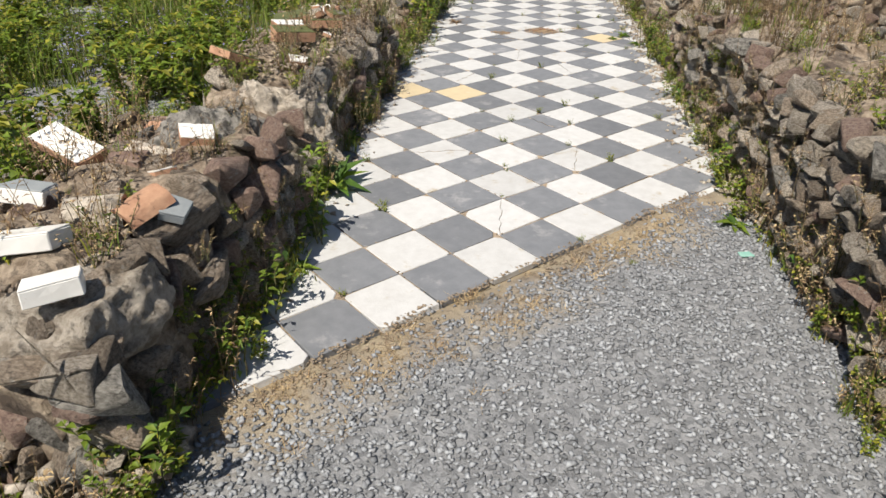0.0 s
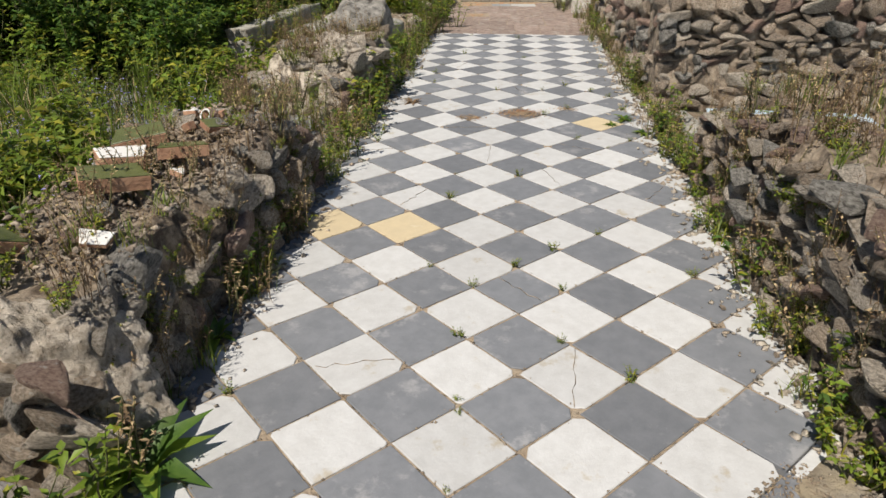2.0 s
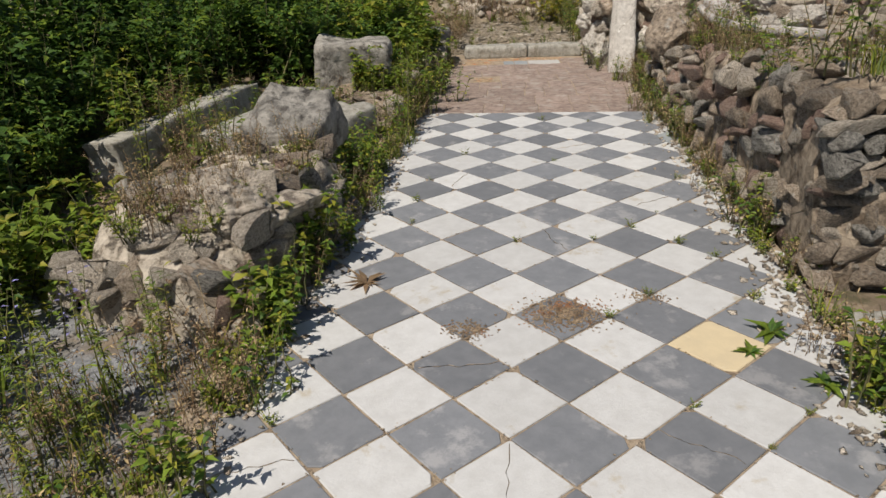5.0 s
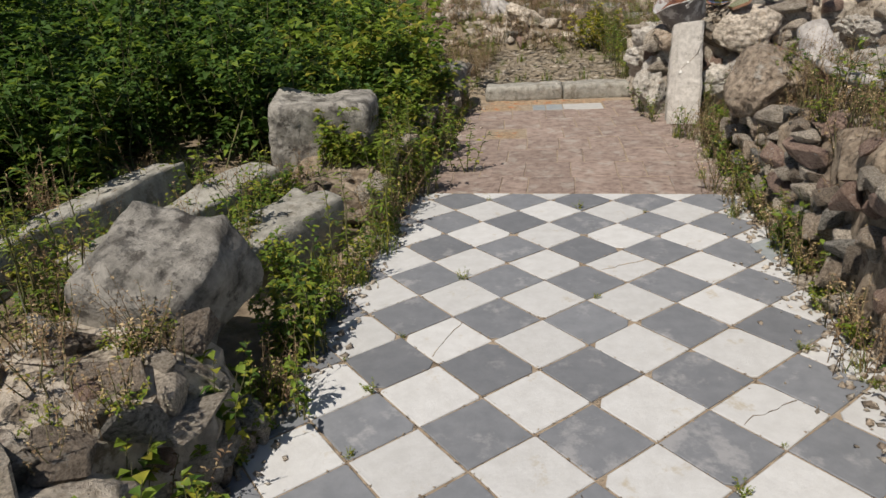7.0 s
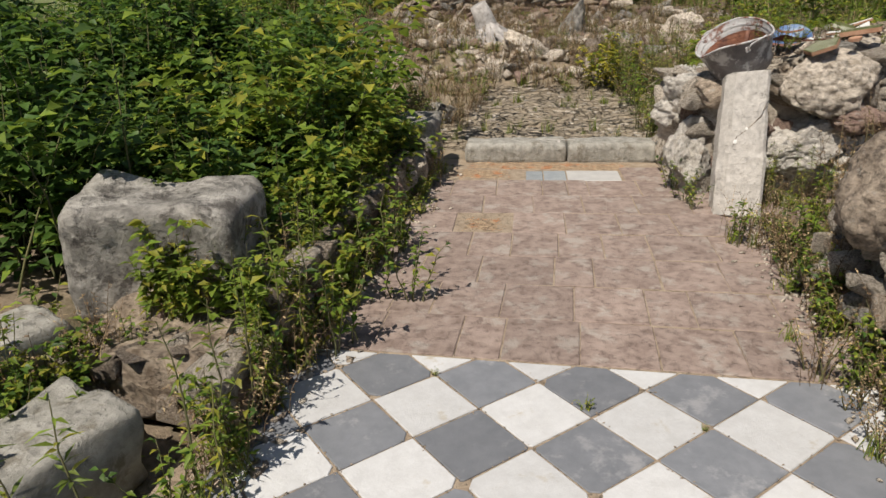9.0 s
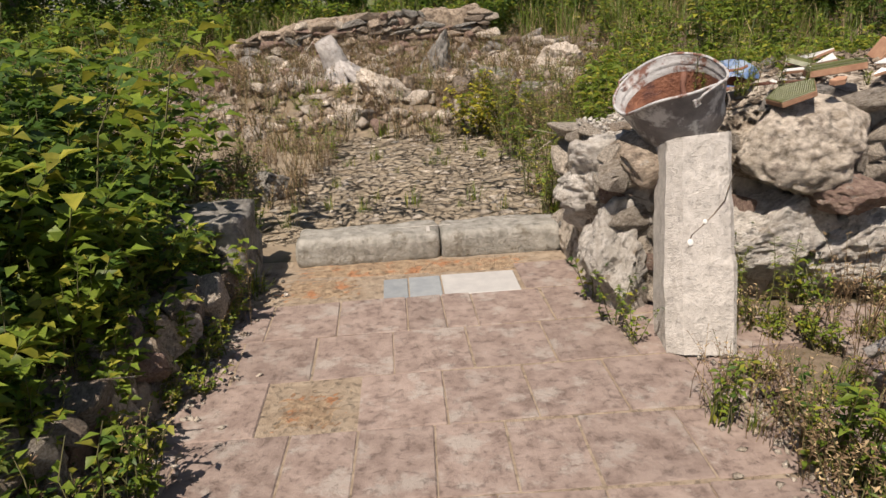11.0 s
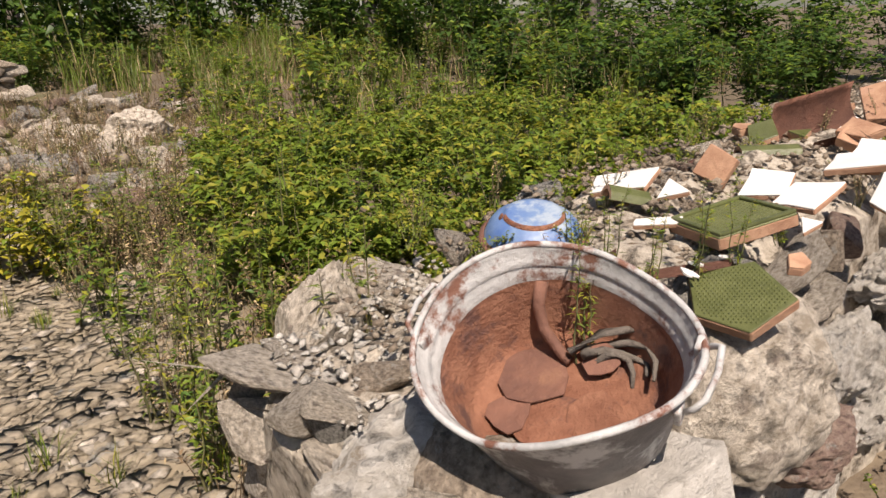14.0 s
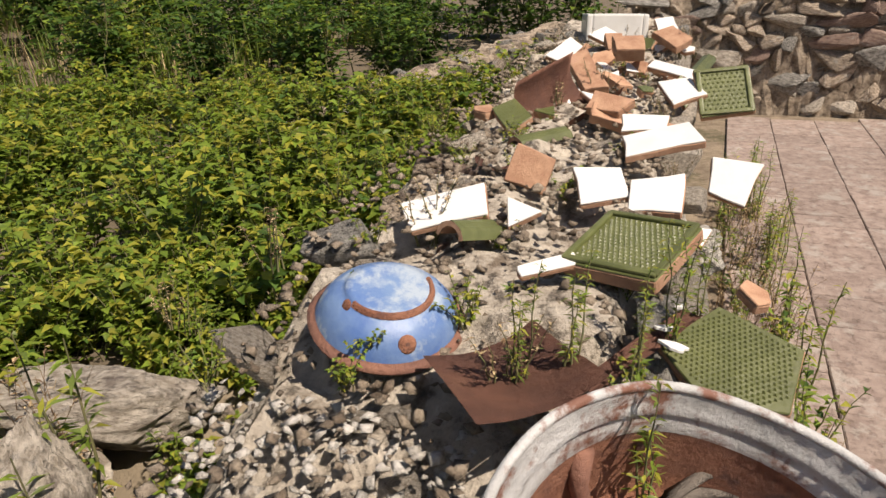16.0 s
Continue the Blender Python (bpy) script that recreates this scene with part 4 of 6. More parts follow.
# ---- plants ----
class Tmpl:
    """Triangles of one plant: stems (material 0) and leaves (1, 2, ...)."""

    def __init__(self):
        self.V, self.F, self.M, self.n = [], [], [], 0

    def add(self, v, f, m):
        v = np.asarray(v, float)
        self.V.append(v)
        self.F.append(np.asarray(f) + self.n)
        self.M.append(np.full(len(f), m))
        self.n += len(v)

    def done(self):
        self.V, self.F, self.M = np.concatenate(self.V), np.concatenate(self.F), np.concatenate(self.M)
        return self

    def stem(self, pts, r0, r1, m=0):
        k = len(pts)
        vs = []
        for i, p in enumerate(pts):
            r = r0 + (r1 - r0) * i / max(1, k - 1)
            for a in (0, 2.09, 4.19):
                vs.append((p[0] + r * math.cos(a), p[1] + r * math.sin(a), p[2]))
        f = []
        for i in range(k - 1):
            for j in range(3):
                a, b = i * 3 + j, i * 3 + (j + 1) % 3
                f += [(a, b, b + 3), (a, b + 3, a + 3)]
        self.add(vs, f, m)

    def leaf(self, p, d, up, length, width, m=1, fold=0.25, droop=0.2):
        p, d = Vector(p), Vector(d).normalized()
        s = d.cross(Vector(up))
        if s.length < 1e-3:
            s = d.cross(Vector((1, 0, 0)))
        s.normalize()
        n = s.cross(d)
        mid = p + d * length * 0.45
        tip = p + d * length - n * length * droop
        e = n * width * fold
        self.add([p, mid + s * width / 2 + e, mid, mid - s * width / 2 + e, tip], [(0, 2, 1), (0, 3, 2), (1, 2, 4), (2, 3, 4)], m)


def leafy(seed, stems, height, spread, leaves, length, width, m=(1,), bend=0.3, start=0.15, cluster=1):
    r = random.Random(seed)
    t = Tmpl()
    for _ in range(stems):
        a = r.uniform(0, 6.283)
        h = height * r.uniform(0.6, 1.1)
        lean = spread * r.uniform(0.2, 1.0)
        base = Vector((r.gauss(0, spread * 0.18), r.gauss(0, spread * 0.18), -0.03))
        top = base + Vector((math.cos(a) * lean, math.sin(a) * lean, h))
        pts = []
        for i in range(6):
            k = i / 5
            q = base.lerp(top, k)
            q += Vector((math.cos(a), math.sin(a), 0)) * bend * lean * (k * k - k)
            q += Vector((r.gauss(0, 1), r.gauss(0, 1), 0)) * 0.012 * height
            pts.append(q)
        t.stem(pts, 0.004 + 0.004 * height, 0.0015)
        for _l in range(leaves):
            k = start + (1 - start) * r.random() ** 0.8
            i = min(4, int(k * 5))
            q = pts[i].lerp(pts[i + 1], k * 5 - i)
            for _c in range(cluster):
                b = r.uniform(0, 6.283)
                d = Vector((math.cos(b), math.sin(b), r.uniform(-0.25, 0.6)))
                off = d * length * r.uniform(0.1, 0.9) if cluster > 1 else Vector()
                t.leaf(q + off, d, (r.gauss(0, 0.25), r.gauss(0, 0.25), 1), length * r.uniform(0.55, 1.2), width * r.uniform(0.7, 1.15), r.choice(m))
    return t.done()


def tuft(seed, blades, height, spread, width, m=(1,)):
    r = random.Random(seed)
    t = Tmpl()
    for _ in range(blades):
        a = r.uniform(0, 6.283)
        h = height * r.uniform(0.4, 1.1)
        l = spread * r.uniform(0.15, 1)
        b = Vector((r.gauss(0, spread * 0.25), r.gauss(0, spread * 0.25), -0.01))
        d = Vector((math.cos(a), math.sin(a), 0))
        s = Vector((-d.y, d.x, 0)) * width
        p1 = b + d * l * 0.35 + Vector((0, 0, h * 0.6))
        p2 = b + d * l + Vector((0, 0, h))
        t.add([b - s, b + s, p1 - s * 0.8, p1 + s * 0.8, p2], [(0, 1, 3), (0, 3, 2), (2, 3, 4)], r.choice(m))
    return t.done()


def rosette(seed, n, length, width, m=(1,)):
    r = random.Random(seed)
    t = Tmpl()
    for i in range(n):
        a = i * 2.4 + r.uniform(-0.3, 0.3)
        k = 0.5 + 0.5 * r.random()
        d = Vector((math.cos(a), math.sin(a), r.uniform(0.25, 1.1)))
        t.leaf((0, 0, 0), d, (0, 0, 1), length * k, width * k, r.choice(m), 0.3, 0.35)
    return t.done()


def dry(seed, stems, height, m=(1,)):
    """Thin dead stalks with small seed heads."""
    r = random.Random(seed)
    t = Tmpl()
    for _ in range(stems):
        a = r.uniform(0, 6.283)
        h = height * r.uniform(0.5, 1.1)
        l = height * r.uniform(0.05, 0.5)
        d = Vector((math.cos(a), math.sin(a), 0))
        b = Vector((r.gauss(0, 0.05), r.gauss(0, 0.05), -0.01))
        pts = [b + d * l * k * k + Vector((0, 0, h * k)) for k in (0, 0.4, 0.75, 1)]
        t.stem(pts, 0.0022, 0.001, r.choice(m))
        for _s in range(9):
            k = r.uniform(0.35, 1)
            q = b + d * l * k * k + Vector((0, 0, h * k))
            e = Vector((r.gauss(0, 1), r.gauss(0, 1), r.uniform(0, 1.2)))
            t.leaf(q, e, (0, 0, 1), r.uniform(0.012, 0.035), r.uniform(0.005, 0.012), r.choice(m))
    return t.done()


MATS = [M_STEM, M_LEAF, M_LEAF_DARK, M_LEAF_YEL, M_GRASS, M_DRYWEED, M_STRAW, M_BLOOM, M_LEAF_GOLD]
WEED = [leafy(s, 5, 0.42, 0.2, 16, 0.055, 0.026, (1, 1, 1, 3, 2)) for s in range(3)]
NETTLE = [leafy(20 + s, 6, 0.62, 0.24, 24, 0.085, 0.048, (1, 1, 2, 3)) for s in range(3)]
HERB = [leafy(30 + s, 8, 0.20, 0.12, 14, 0.030, 0.018, (1, 3, 1)) for s in range(3)]
SPIKE = [leafy(40 + s, 3, 0.62, 0.10, 46, 0.055, 0.012, (3, 4, 1), 0.2, 0.05) for s in range(2)]
TUFT = [tuft(s, 26, 0.20, 0.13, 0.0035, (4, 4, 1, 3)) for s in range(3)]
TALL = [tuft(10 + s, 30, 0.5, 0.28, 0.0045, (4, 4, 6, 1)) for s in range(3)]
STRAW = [tuft(20 + s, 16, 0.035, 0.12, 0.0022, (6, 6, 5)) for s in range(3)]
DRY = [dry(s, 12, 0.42, (5, 5, 6, 5)) for s in range(3)]
REDWEED = [leafy(60 + s, 7, 0.34, 0.16, 22, 0.026, 0.011, (5, 5, 6)) for s in range(3)]
DOCK = [rosette(70 + s, 13, 0.24, 0.085, (1, 2)) for s in range(2)]
BIGLEAF = [leafy(190 + s, 7, 0.6, 0.3, 18, 0.105, 0.066, (1, 1, 1, 3), 0.4, 0.2) for s in range(2)]
BRIGHT = [leafy(180 + s, 7, 0.55, 0.26, 26, 0.085, 0.05, (1, 1, 3)) for s in range(2)]
YELLOW = [leafy(80 + s, 9, 0.5, 0.24, 44, 0.05, 0.032, (8, 8, 3, 1)) for s in range(2)]
FLOWER = [leafy(90 + s, 5, 0.45, 0.16, 12, 0.035, 0.014, (1, 1, 7)) for s in range(2)]
BRAMBLE = [leafy(140 + s, 12, 0.7, 0.42, 20, 0.095, 0.058, (1, 1, 3, 2), 0.5, 0.1, 2) for s in range(2)]
CLUMP = [leafy(100 + s, 14, 1.05, 0.5, 22, 0.085, 0.05, (1, 2, 2, 2), 0.3, 0.1, 3) for s in range(3)]


def grow(name, label, category, places, kind="stuff"):
    """Many plants as one mesh: (template, x, y, z, turn, size)."""
    V, F, M, n = [], [], [], 0
    for t, x, y, z, a, k in places:
        c, s_ = math.cos(a) * k, math.sin(a) * k
        v = t.V
        V.append(np.stack([v[:, 0] * c - v[:, 1] * s_ + x, v[:, 0] * s_ + v[:, 1] * c + y, v[:, 2] * k + z], 1))
        F.append(t.F + n)
        M.append(t.M)
        n += len(v)
    return tagged(new(name, fast_mesh(name, np.concatenate(V), np.concatenate(F), MATS, np.concatenate(M))), label, category, kind=kind)


def field(rng, n, x0, x1, y0, y1, kinds, size=(0.7, 1.3), where=None, z=None):
    out = []
    while n > 0:
        n -= 1
        x, y = rng.uniform(x0, x1), rng.uniform(y0, y1)
        if where and not where(x, y):
            continue
        out.append((rng.choice(rng.choice(kinds)), x, y, (lift(x, y) if z is None else z(x, y)) - 0.01, rng.uniform(0, 6.283), rng.uniform(*size)))
    return out


_q = random.Random(77)
# along the feet of both walls
edge = []
for _ in range(230):
    y = _q.uniform(-3.4, 8.9)
    edge.append((_q.choice(_q.choice([HERB, WEED, HERB, TUFT, DRY, REDWEED])), (-0.50 if y < -2.3 else -0.60) + _q.gauss(0, 0.05), y, -0.01, _q.uniform(0, 6.3), _q.uniform(0.5, 1.0)))
for _ in range(240):
    y = _q.uniform(-3.8, 0.7)
    z = _q.uniform(0.0, 0.5)
    edge.append((_q.choice(_q.choice([REDWEED, DRY, HERB, REDWEED, STRAW])), 1.655 + 0.05 * z, y, z, _q.uniform(0, 6.3), _q.uniform(0.35, 0.7)))
for _ in range(200):
    y = _q.uniform(-3.4, 0.5)
    z = _q.uniform(0.0, 0.42)
    if y < -2.35 or y > -1.8:
        edge.append((_q.choice(_q.choice([DRY, HERB, REDWEED, HERB, STRAW])), (-0.51 if y < -2.35 else -0.61) - 0.05 * z, y, z, _q.uniform(0, 6.3), _q.uniform(0.3, 0.6)))
for _ in range(260):
    y = _q.uniform(-4.2, 8.2)
    edge.append((_q.choice(_q.choice([HERB, REDWEED, DRY, HERB, TUFT, WEED])), 1.66 + _q.gauss(0, 0.05), y, -0.01, _q.uniform(0, 6.3), _q.uniform(0.45, 0.95)))
for _ in range(46):
    y = _q.uniform(4.4, 7.2)
    edge.append((_q.choice(_q.choice([WEED, TUFT, DRY, SPIKE])), -0.62 + _q.gauss(0, 0.12), y, 0.0, _q.uniform(0, 6.3), _q.uniform(0.7, 1.1)))
    edge.append((_q.choice(_q.choice([WEED, TUFT, DRY, REDWEED])), 1.60 + _q.gauss(0, 0.10), _q.uniform(5.0, 7.6), 0.0, _q.uniform(0, 6.3), _q.uniform(0.5, 0.9)))
for _ in range(46):
    edge.append((_q.choice(_q.choice([WEED, HERB, HERB, TUFT, DRY])), -0.52 + _q.gauss(0, 0.07), _q.uniform(-4.6, -3.1), -0.01, _q.uniform(0, 6.3), _q.uniform(0.5, 0.85)))
for _ in range(40):
    edge.append((_q.choice(_q.choice([WEED, NETTLE, HERB])), -0.60 + _q.gauss(0, 0.06), _q.uniform(1.9, 4.2), 0.0, _q.uniform(0, 6.3), _q.uniform(0.5, 0.8)))
for _ in range(60):
    x, y = _q.uniform(-1.4, -0.45), _q.uniform(-4.5, -3.75)
    edge.append((_q.choice(_q.choice([HERB, WEED, HERB, TUFT, DRY])), x, y, lift(x, y), _q.uniform(0, 6.3), _q.uniform(0.45, 0.85)))
grow("weeds", "green and dry weeds along the foot of the walls", "weeds", edge)
# on the walls
wallw = field(_q, 130, -1.22, -0.64, -3.6, 0.5, [HERB, DRY, REDWEED, TUFT], (0.4, 0.8), lambda x, y: y < -2.4 or y > -1.7, lambda x, y: 0.52)
wallw += field(_q, 70, -1.35, -0.65, 2.0, 3.2, [HERB, DRY, REDWEED], (0.4, 0.8), None, lambda x, y: 0.42)
wallw += field(_q, 150, 1.72, 2.35, -5.0, 0.6, [DRY, REDWEED, HERB, DRY, TUFT], (0.5, 0.9), None, lambda x, y: 0.63)
wallw += field(_q, 60, 1.75, 2.2, 3.2, 6.6, [DRY, REDWEED, HERB, WEED], (0.5, 0.9), None, lambda x, y: 0.66)
wallw += field(_q, 90, 1.8, 5.5, 2.7, 3.1, [DRY, WEED, TUFT, REDWEED], (0.5, 1.0), None, lambda x, y: 0.9)
wallw += field(_q, 60, 1.7, 5.5, 8.5, 9.5, [HERB, HERB, REDWEED], (0.3, 0.6), None, lambda x, y: 0.98 + 0.04 * (x - 2))
grow("weeds", "small dry weeds rooted on the wall tops", "weeds", wallw)
# yard to the west: grass and flowering weeds on gravel
yard = field(_q, 1500, -4.8, -1.4, -4.5, 2.6, [TUFT, HERB, HERB, WEED, BRIGHT], (0.5, 1.0), lambda x, y: noise.noise(Vector((x * 1.3, y * 1.3, 5))) > -0.12)
yard += field(_q, 150, -3.4, -1.3, -0.6, 2.0, [FLOWER, WEED, TALL], (0.6, 1.1))
yard += field(_q, 40, -1.2, -0.7, 0.7, 1.9, [TUFT, HERB, SPIKE, DRY], (0.6, 0.9))
grow("grass", "green grass and flowering weeds on the gravel yard", "grass", yard)
# dense dark growth further along the west side
deep = field(_q, 330, -5.2, -1.55, 2.3, 9.6, [NETTLE, CLUMP, NETTLE], (0.7, 1.15), lambda x, y: x < -2.15 - 0.5 * noise.noise(Vector((y, 0, 2))) or y > 6.1)
deep += field(_q, 60, -1.9, -0.85, 6.3, 8.9, [NETTLE, WEED, CLUMP], (0.55, 0.85))
deep += field(_q, 90, -2.3, -1.15, 3.6, 5.6, [TUFT, HERB, WEED, DRY], (0.6, 1.1))
deep += field(_q, 70, -2.2, -0.95, 4.1, 5.5, [TUFT, HERB, WEED, DRY], (0.5, 0.9), None, lambda x, y: 0.2)
deep += [(SPIKE[i % 2], -1.95 + 0.13 * i, 3.55 + 0.1 * (i % 3), 0.2, i * 1.7, 1.05) for i in range(5)]
deep += field(_q, 120, -1.05, -0.6, 5.6, 8.5, [BRIGHT, WEED, HERB, BRIGHT, DRY], (0.4, 0.75), None, lambda x, y: 0.30 * ease(-0.6, -0.8, x))
grow("undergrowth", "dense green brambles and nettles beside the passage", "undergrowth", deep)
# weeds behind the thick wall
wfoot = field(_q, 70, 1.75, 6.0, 8.0, 8.35, [DRY, REDWEED, WEED, SPIKE, HERB], (0.5, 1.0), None, lambda x, y: 0.0)
wfoot += field(_q, 60, 1.65, 2.6, 6.7, 8.1, [DRY, REDWEED, TUFT, HERB], (0.5, 1.0), None, lambda x, y: 0.0)
wfoot += field(_q, 190, 1.6, 2.3, 3.0, 7.3, [REDWEED, HERB, REDWEED, DRY, DRY], (0.5, 0.95), None, lambda x, y: 0.42 * ease(1.66, 1.8, x) + 0.1 * ease(1.8, 2.1, x))
grow("weeds", "dry weeds at the foot of the thick wall", "weeds", wfoot)
east = field(_q, 520, 1.75, 6.2, 9.75, 13.8, [NETTLE, BRIGHT, WEED, BRIGHT], (0.55, 1.0), lambda x, y: x > 1.75 + 0.3 * (y - 9.7) - 0.6 and not (1.5 < x < 2.7 and y < 10.4) or (x > 2.7 and y < 10.5))
east += field(_q, 90, 2.35, 4.9, 9.5, 10.1, [BRIGHT, WEED, HERB, BRIGHT], (0.4, 0.7))
east += field(_q, 120, 1.9, 2.8, 9.95, 10.6, [BRIGHT, WEED, BRIGHT], (0.42, 0.65), lambda x, y: x > 2.35 or y > 10.4)
east += field(_q, 26, 1.75, 2.3, 9.4, 9.9, [WEED, HERB, BRIGHT], (0.4, 0.6))
east += field(_q, 130, 4.8, 9.0, 10.0, 11.2, [BRIGHT, NETTLE, WEED], (0.6, 1.0), lambda x, y: y < 11.0 - 0.24 * (x - 4.9))
grow("undergrowth", "leafy yellow-green weeds behind the thick wall", "undergrowth", east)
path = field(_q, 150, 0.95, 2.0, 9.7, 13.0, [REDWEED, DRY, REDWEED, WEED, SPIKE], (0.7, 1.3), lambda x, y: x > 1.15 + 0.1 * noise.noise(Vector((y * 2, 0, 0))) - 0.05 * (y - 10))
path += field(_q, 90, -1.6, -0.45, 9.5, 12.4, [REDWEED, DRY, WEED], (0.6, 1.0), lambda x, y: x < -0.55)
path += field(_q, 760, -4, 3.2, 12.4, 17.4, [REDWEED, DRY, DRY, TUFT, REDWEED, HERB], (0.8, 1.3))
path += field(_q, 60, -0.6, 1.3, 9.6, 12.4, [STRAW, STRAW, TUFT], (0.4, 0.9))
grow("dry_weeds", "reddish brown dry weeds along the trodden path", "dry weeds", path)
far = field(_q, 1500, -9, 12, 13.5, 26, [TALL, TALL, DRY, NETTLE], (0.9, 1.7), lambda x, y: y > 18.3 or (x > 2.6 and y > 13.2) or (x < -3.4 and y > 14))
grow("grass", "tall meadow grass on the slope behind", "grass", far)
straws = []
for _ in range(420):
    x = _q.uniform(-0.45, 1.6)
    d = -3.05 - abs(_q.gauss(0, 0.2))
    if noise.noise(Vector((x * 4, d * 4, 1))) < -0.05:
        continue
    straws.append((_q.choice(STRAW), x, d + x, 0.0, _q.uniform(0, 6.3), _q.uniform(0.3, 0.8)))
for _ in range(330):
    c, r_ = _q.randrange(-2, 9), _q.randrange(-14, 30)
    if (c + r_) % 2:
        straws.append((_q.choice(_q.choice([STRAW, STRAW, HERB])), 0.2 * c + _q.gauss(0, 0.02), 0.2 * r_ + _q.gauss(0, 0.02), -0.006, _q.uniform(0, 6.3), _q.uniform(0.12, 0.35)))
grow("dry_grass", "dry straw and sprouts along tile joints and gravel edge", "dry grass", [p for p in straws if p[2] - p[1] > -3.8])


def plant(name, label, category, tmpl, m, group=""):
    t = thing(name, m, label, category, group)
    for nm, sel in (("stem", tmpl.M == 0), ("leaves", tmpl.M > 0)):
        if sel.any():
            F = tmpl.F[sel]
            used, inv = np.unique(F, return_inverse=True)
            part_of(nm, fast_mesh(nm, tmpl.V[used], inv.reshape(-1, 3), MATS, tmpl.M[sel]), None, t)["kind"] = "stuff"
    return t


for x, y, k, a in ((-0.50, -1.80, 1.35, 0.4), (-0.55, -2.25, 0.7, 2.0), (-0.57, -1.1, 0.6, 1.0)):
    plant("dock_plant", "broad-leaved green dock at the wall foot", "plant", DOCK[0], Matrix.LocRotScale((x, y, 0), Euler((0, 0, a)), (k, k, k)), "docks at the wall foot")
for x, y, k, a in ((1.24, 8.45, 0.62, 0.4), (1.25, 8.2, 0.5, 2.6), (1.3, 8.02, 0.4, 1.6)):
    plant("leafy_weed", "leafy yellowing weed beside the stone post", "plant", WEED[1], Matrix.LocRotScale((x, y, 0), Euler((0, 0, a)), (k * 1.3, k * 1.3, k * 1.4)), "docks beside the post")
for x, y, k in ((-0.45, -2.62, 0.5), (1.42, 2.1, 0.5), (1.5, 1.75, 0.4), (1.3, 1.95, 0.3), (1.52, -1.95, 0.5)):
    plant("small_weed", "small green weed sprouting between tiles", "plant", DOCK[0], Matrix.LocRotScale((x, y, 0), Euler((0, 0, x * 9)), (k, k, k * 0.7)), "weeds between tiles")
plant("yellow_shrub", "small yellow-leaved shrub beside the path", "shrub", YELLOW[0], Matrix.LocRotScale((1.02, 12.55, lift(1.02, 12.55)), Euler((0, 0, 1)), (1.5, 1.5, 1.35)), "yellow shrubs")
plant("yellow_shrub", "small yellow-leaved shrub beside the path", "shrub", YELLOW[1], Matrix.LocRotScale((0.78, 12.7, lift(0.78, 12.7)), Euler((0, 0, 2)), (1.4, 1.4, 1.3)), "yellow shrubs")
plant("bramble", "leafy bramble beside the paved passage", "shrub", CLUMP[0], Matrix.LocRotScale((-1.05, 7.35, 0.1), Euler((0, 0, 1)), (0.8, 0.8, 0.8)), "brambles")
plant("bramble", "leafy bramble beside the paved passage", "shrub", CLUMP[1], Matrix.LocRotScale((-1.25, 8.05, 0.15), Euler((0, 0, 3)), (0.9, 0.9, 1.0)), "brambles")
for x, y, k, i in ((-0.92, 6.75, 0.75, 0), (-0.98, 7.25, 0.95, 1), (-1.02, 7.75, 1.05, 0), (-1.0, 8.25, 0.85, 1), (-1.45, 7.5, 1.4, 0), (-1.55, 8.5, 1.4, 1), (-1.4, 6.7, 1.2, 1), (-1.75, 9.3, 1.6, 0), (-1.62, 10.1, 1.7, 1), (-1.5, 8.95, 1.9, 1), (-2.1, 10.8, 1.9, 0), (-1.3, 7.9, 1.6, 1), (-1.25, 5.2, 0.5, 1), (-0.85, 4.35, 0.4, 0)):
    plant("bramble", "large-leaved bright green bramble beside the passage", "shrub", BRAMBLE[i], Matrix.LocRotScale((x, y, 0.05), Euler((0, 0, x * 7 + y)), (k, k, k)), "brambles")
for x, y, z, k, i in ((-0.80, 6.6, 0.15, 0.7, 0), (-0.92, 7.0, 0.2, 0.95, 1), (-0.85, 7.4, 0.2, 0.85, 0), (-0.98, 7.8, 0.25, 1.1, 1), (-0.9, 8.15, 0.2, 0.8, 0), (-1.1, 6.3, 0.2, 0.9, 1), (-1.15, 7.2, 0.5, 1.0, 0), (-1.2, 7.7, 0.6, 1.1, 1), (-1.3, 6.8, 0.5, 1.0, 0)):
    plant("bramble", "sunlit bramble with large bright green leaves", "shrub", BIGLEAF[i], Matrix.LocRotScale((x, y, z), Euler((0, 0, x * 7 + y)), (k, k, k)), "sunlit brambles")
for x, y, k, i in ((-3.1, 3.6, 2.0, 0), (-3.6, 5.2, 2.3, 1), (-3.0, 6.8, 2.0, 2), (-2.5, 8.3, 1.7, 0), (-3.6, 9.6, 2.2, 1), (-4.6, 4.2, 2.5, 2), (-4.6, 7.4, 2.6, 0), (-4.4, 11.4, 2.4, 2)):
    plant("shrub", "tall dense green shrub", "shrub", CLUMP[i], Matrix.LocRotScale((x, y, lift(x, y)), Euler((0, 0, x * 3 + y)), (k * 0.8, k * 0.8, k * 0.85)), "tall shrubs west of the passage")


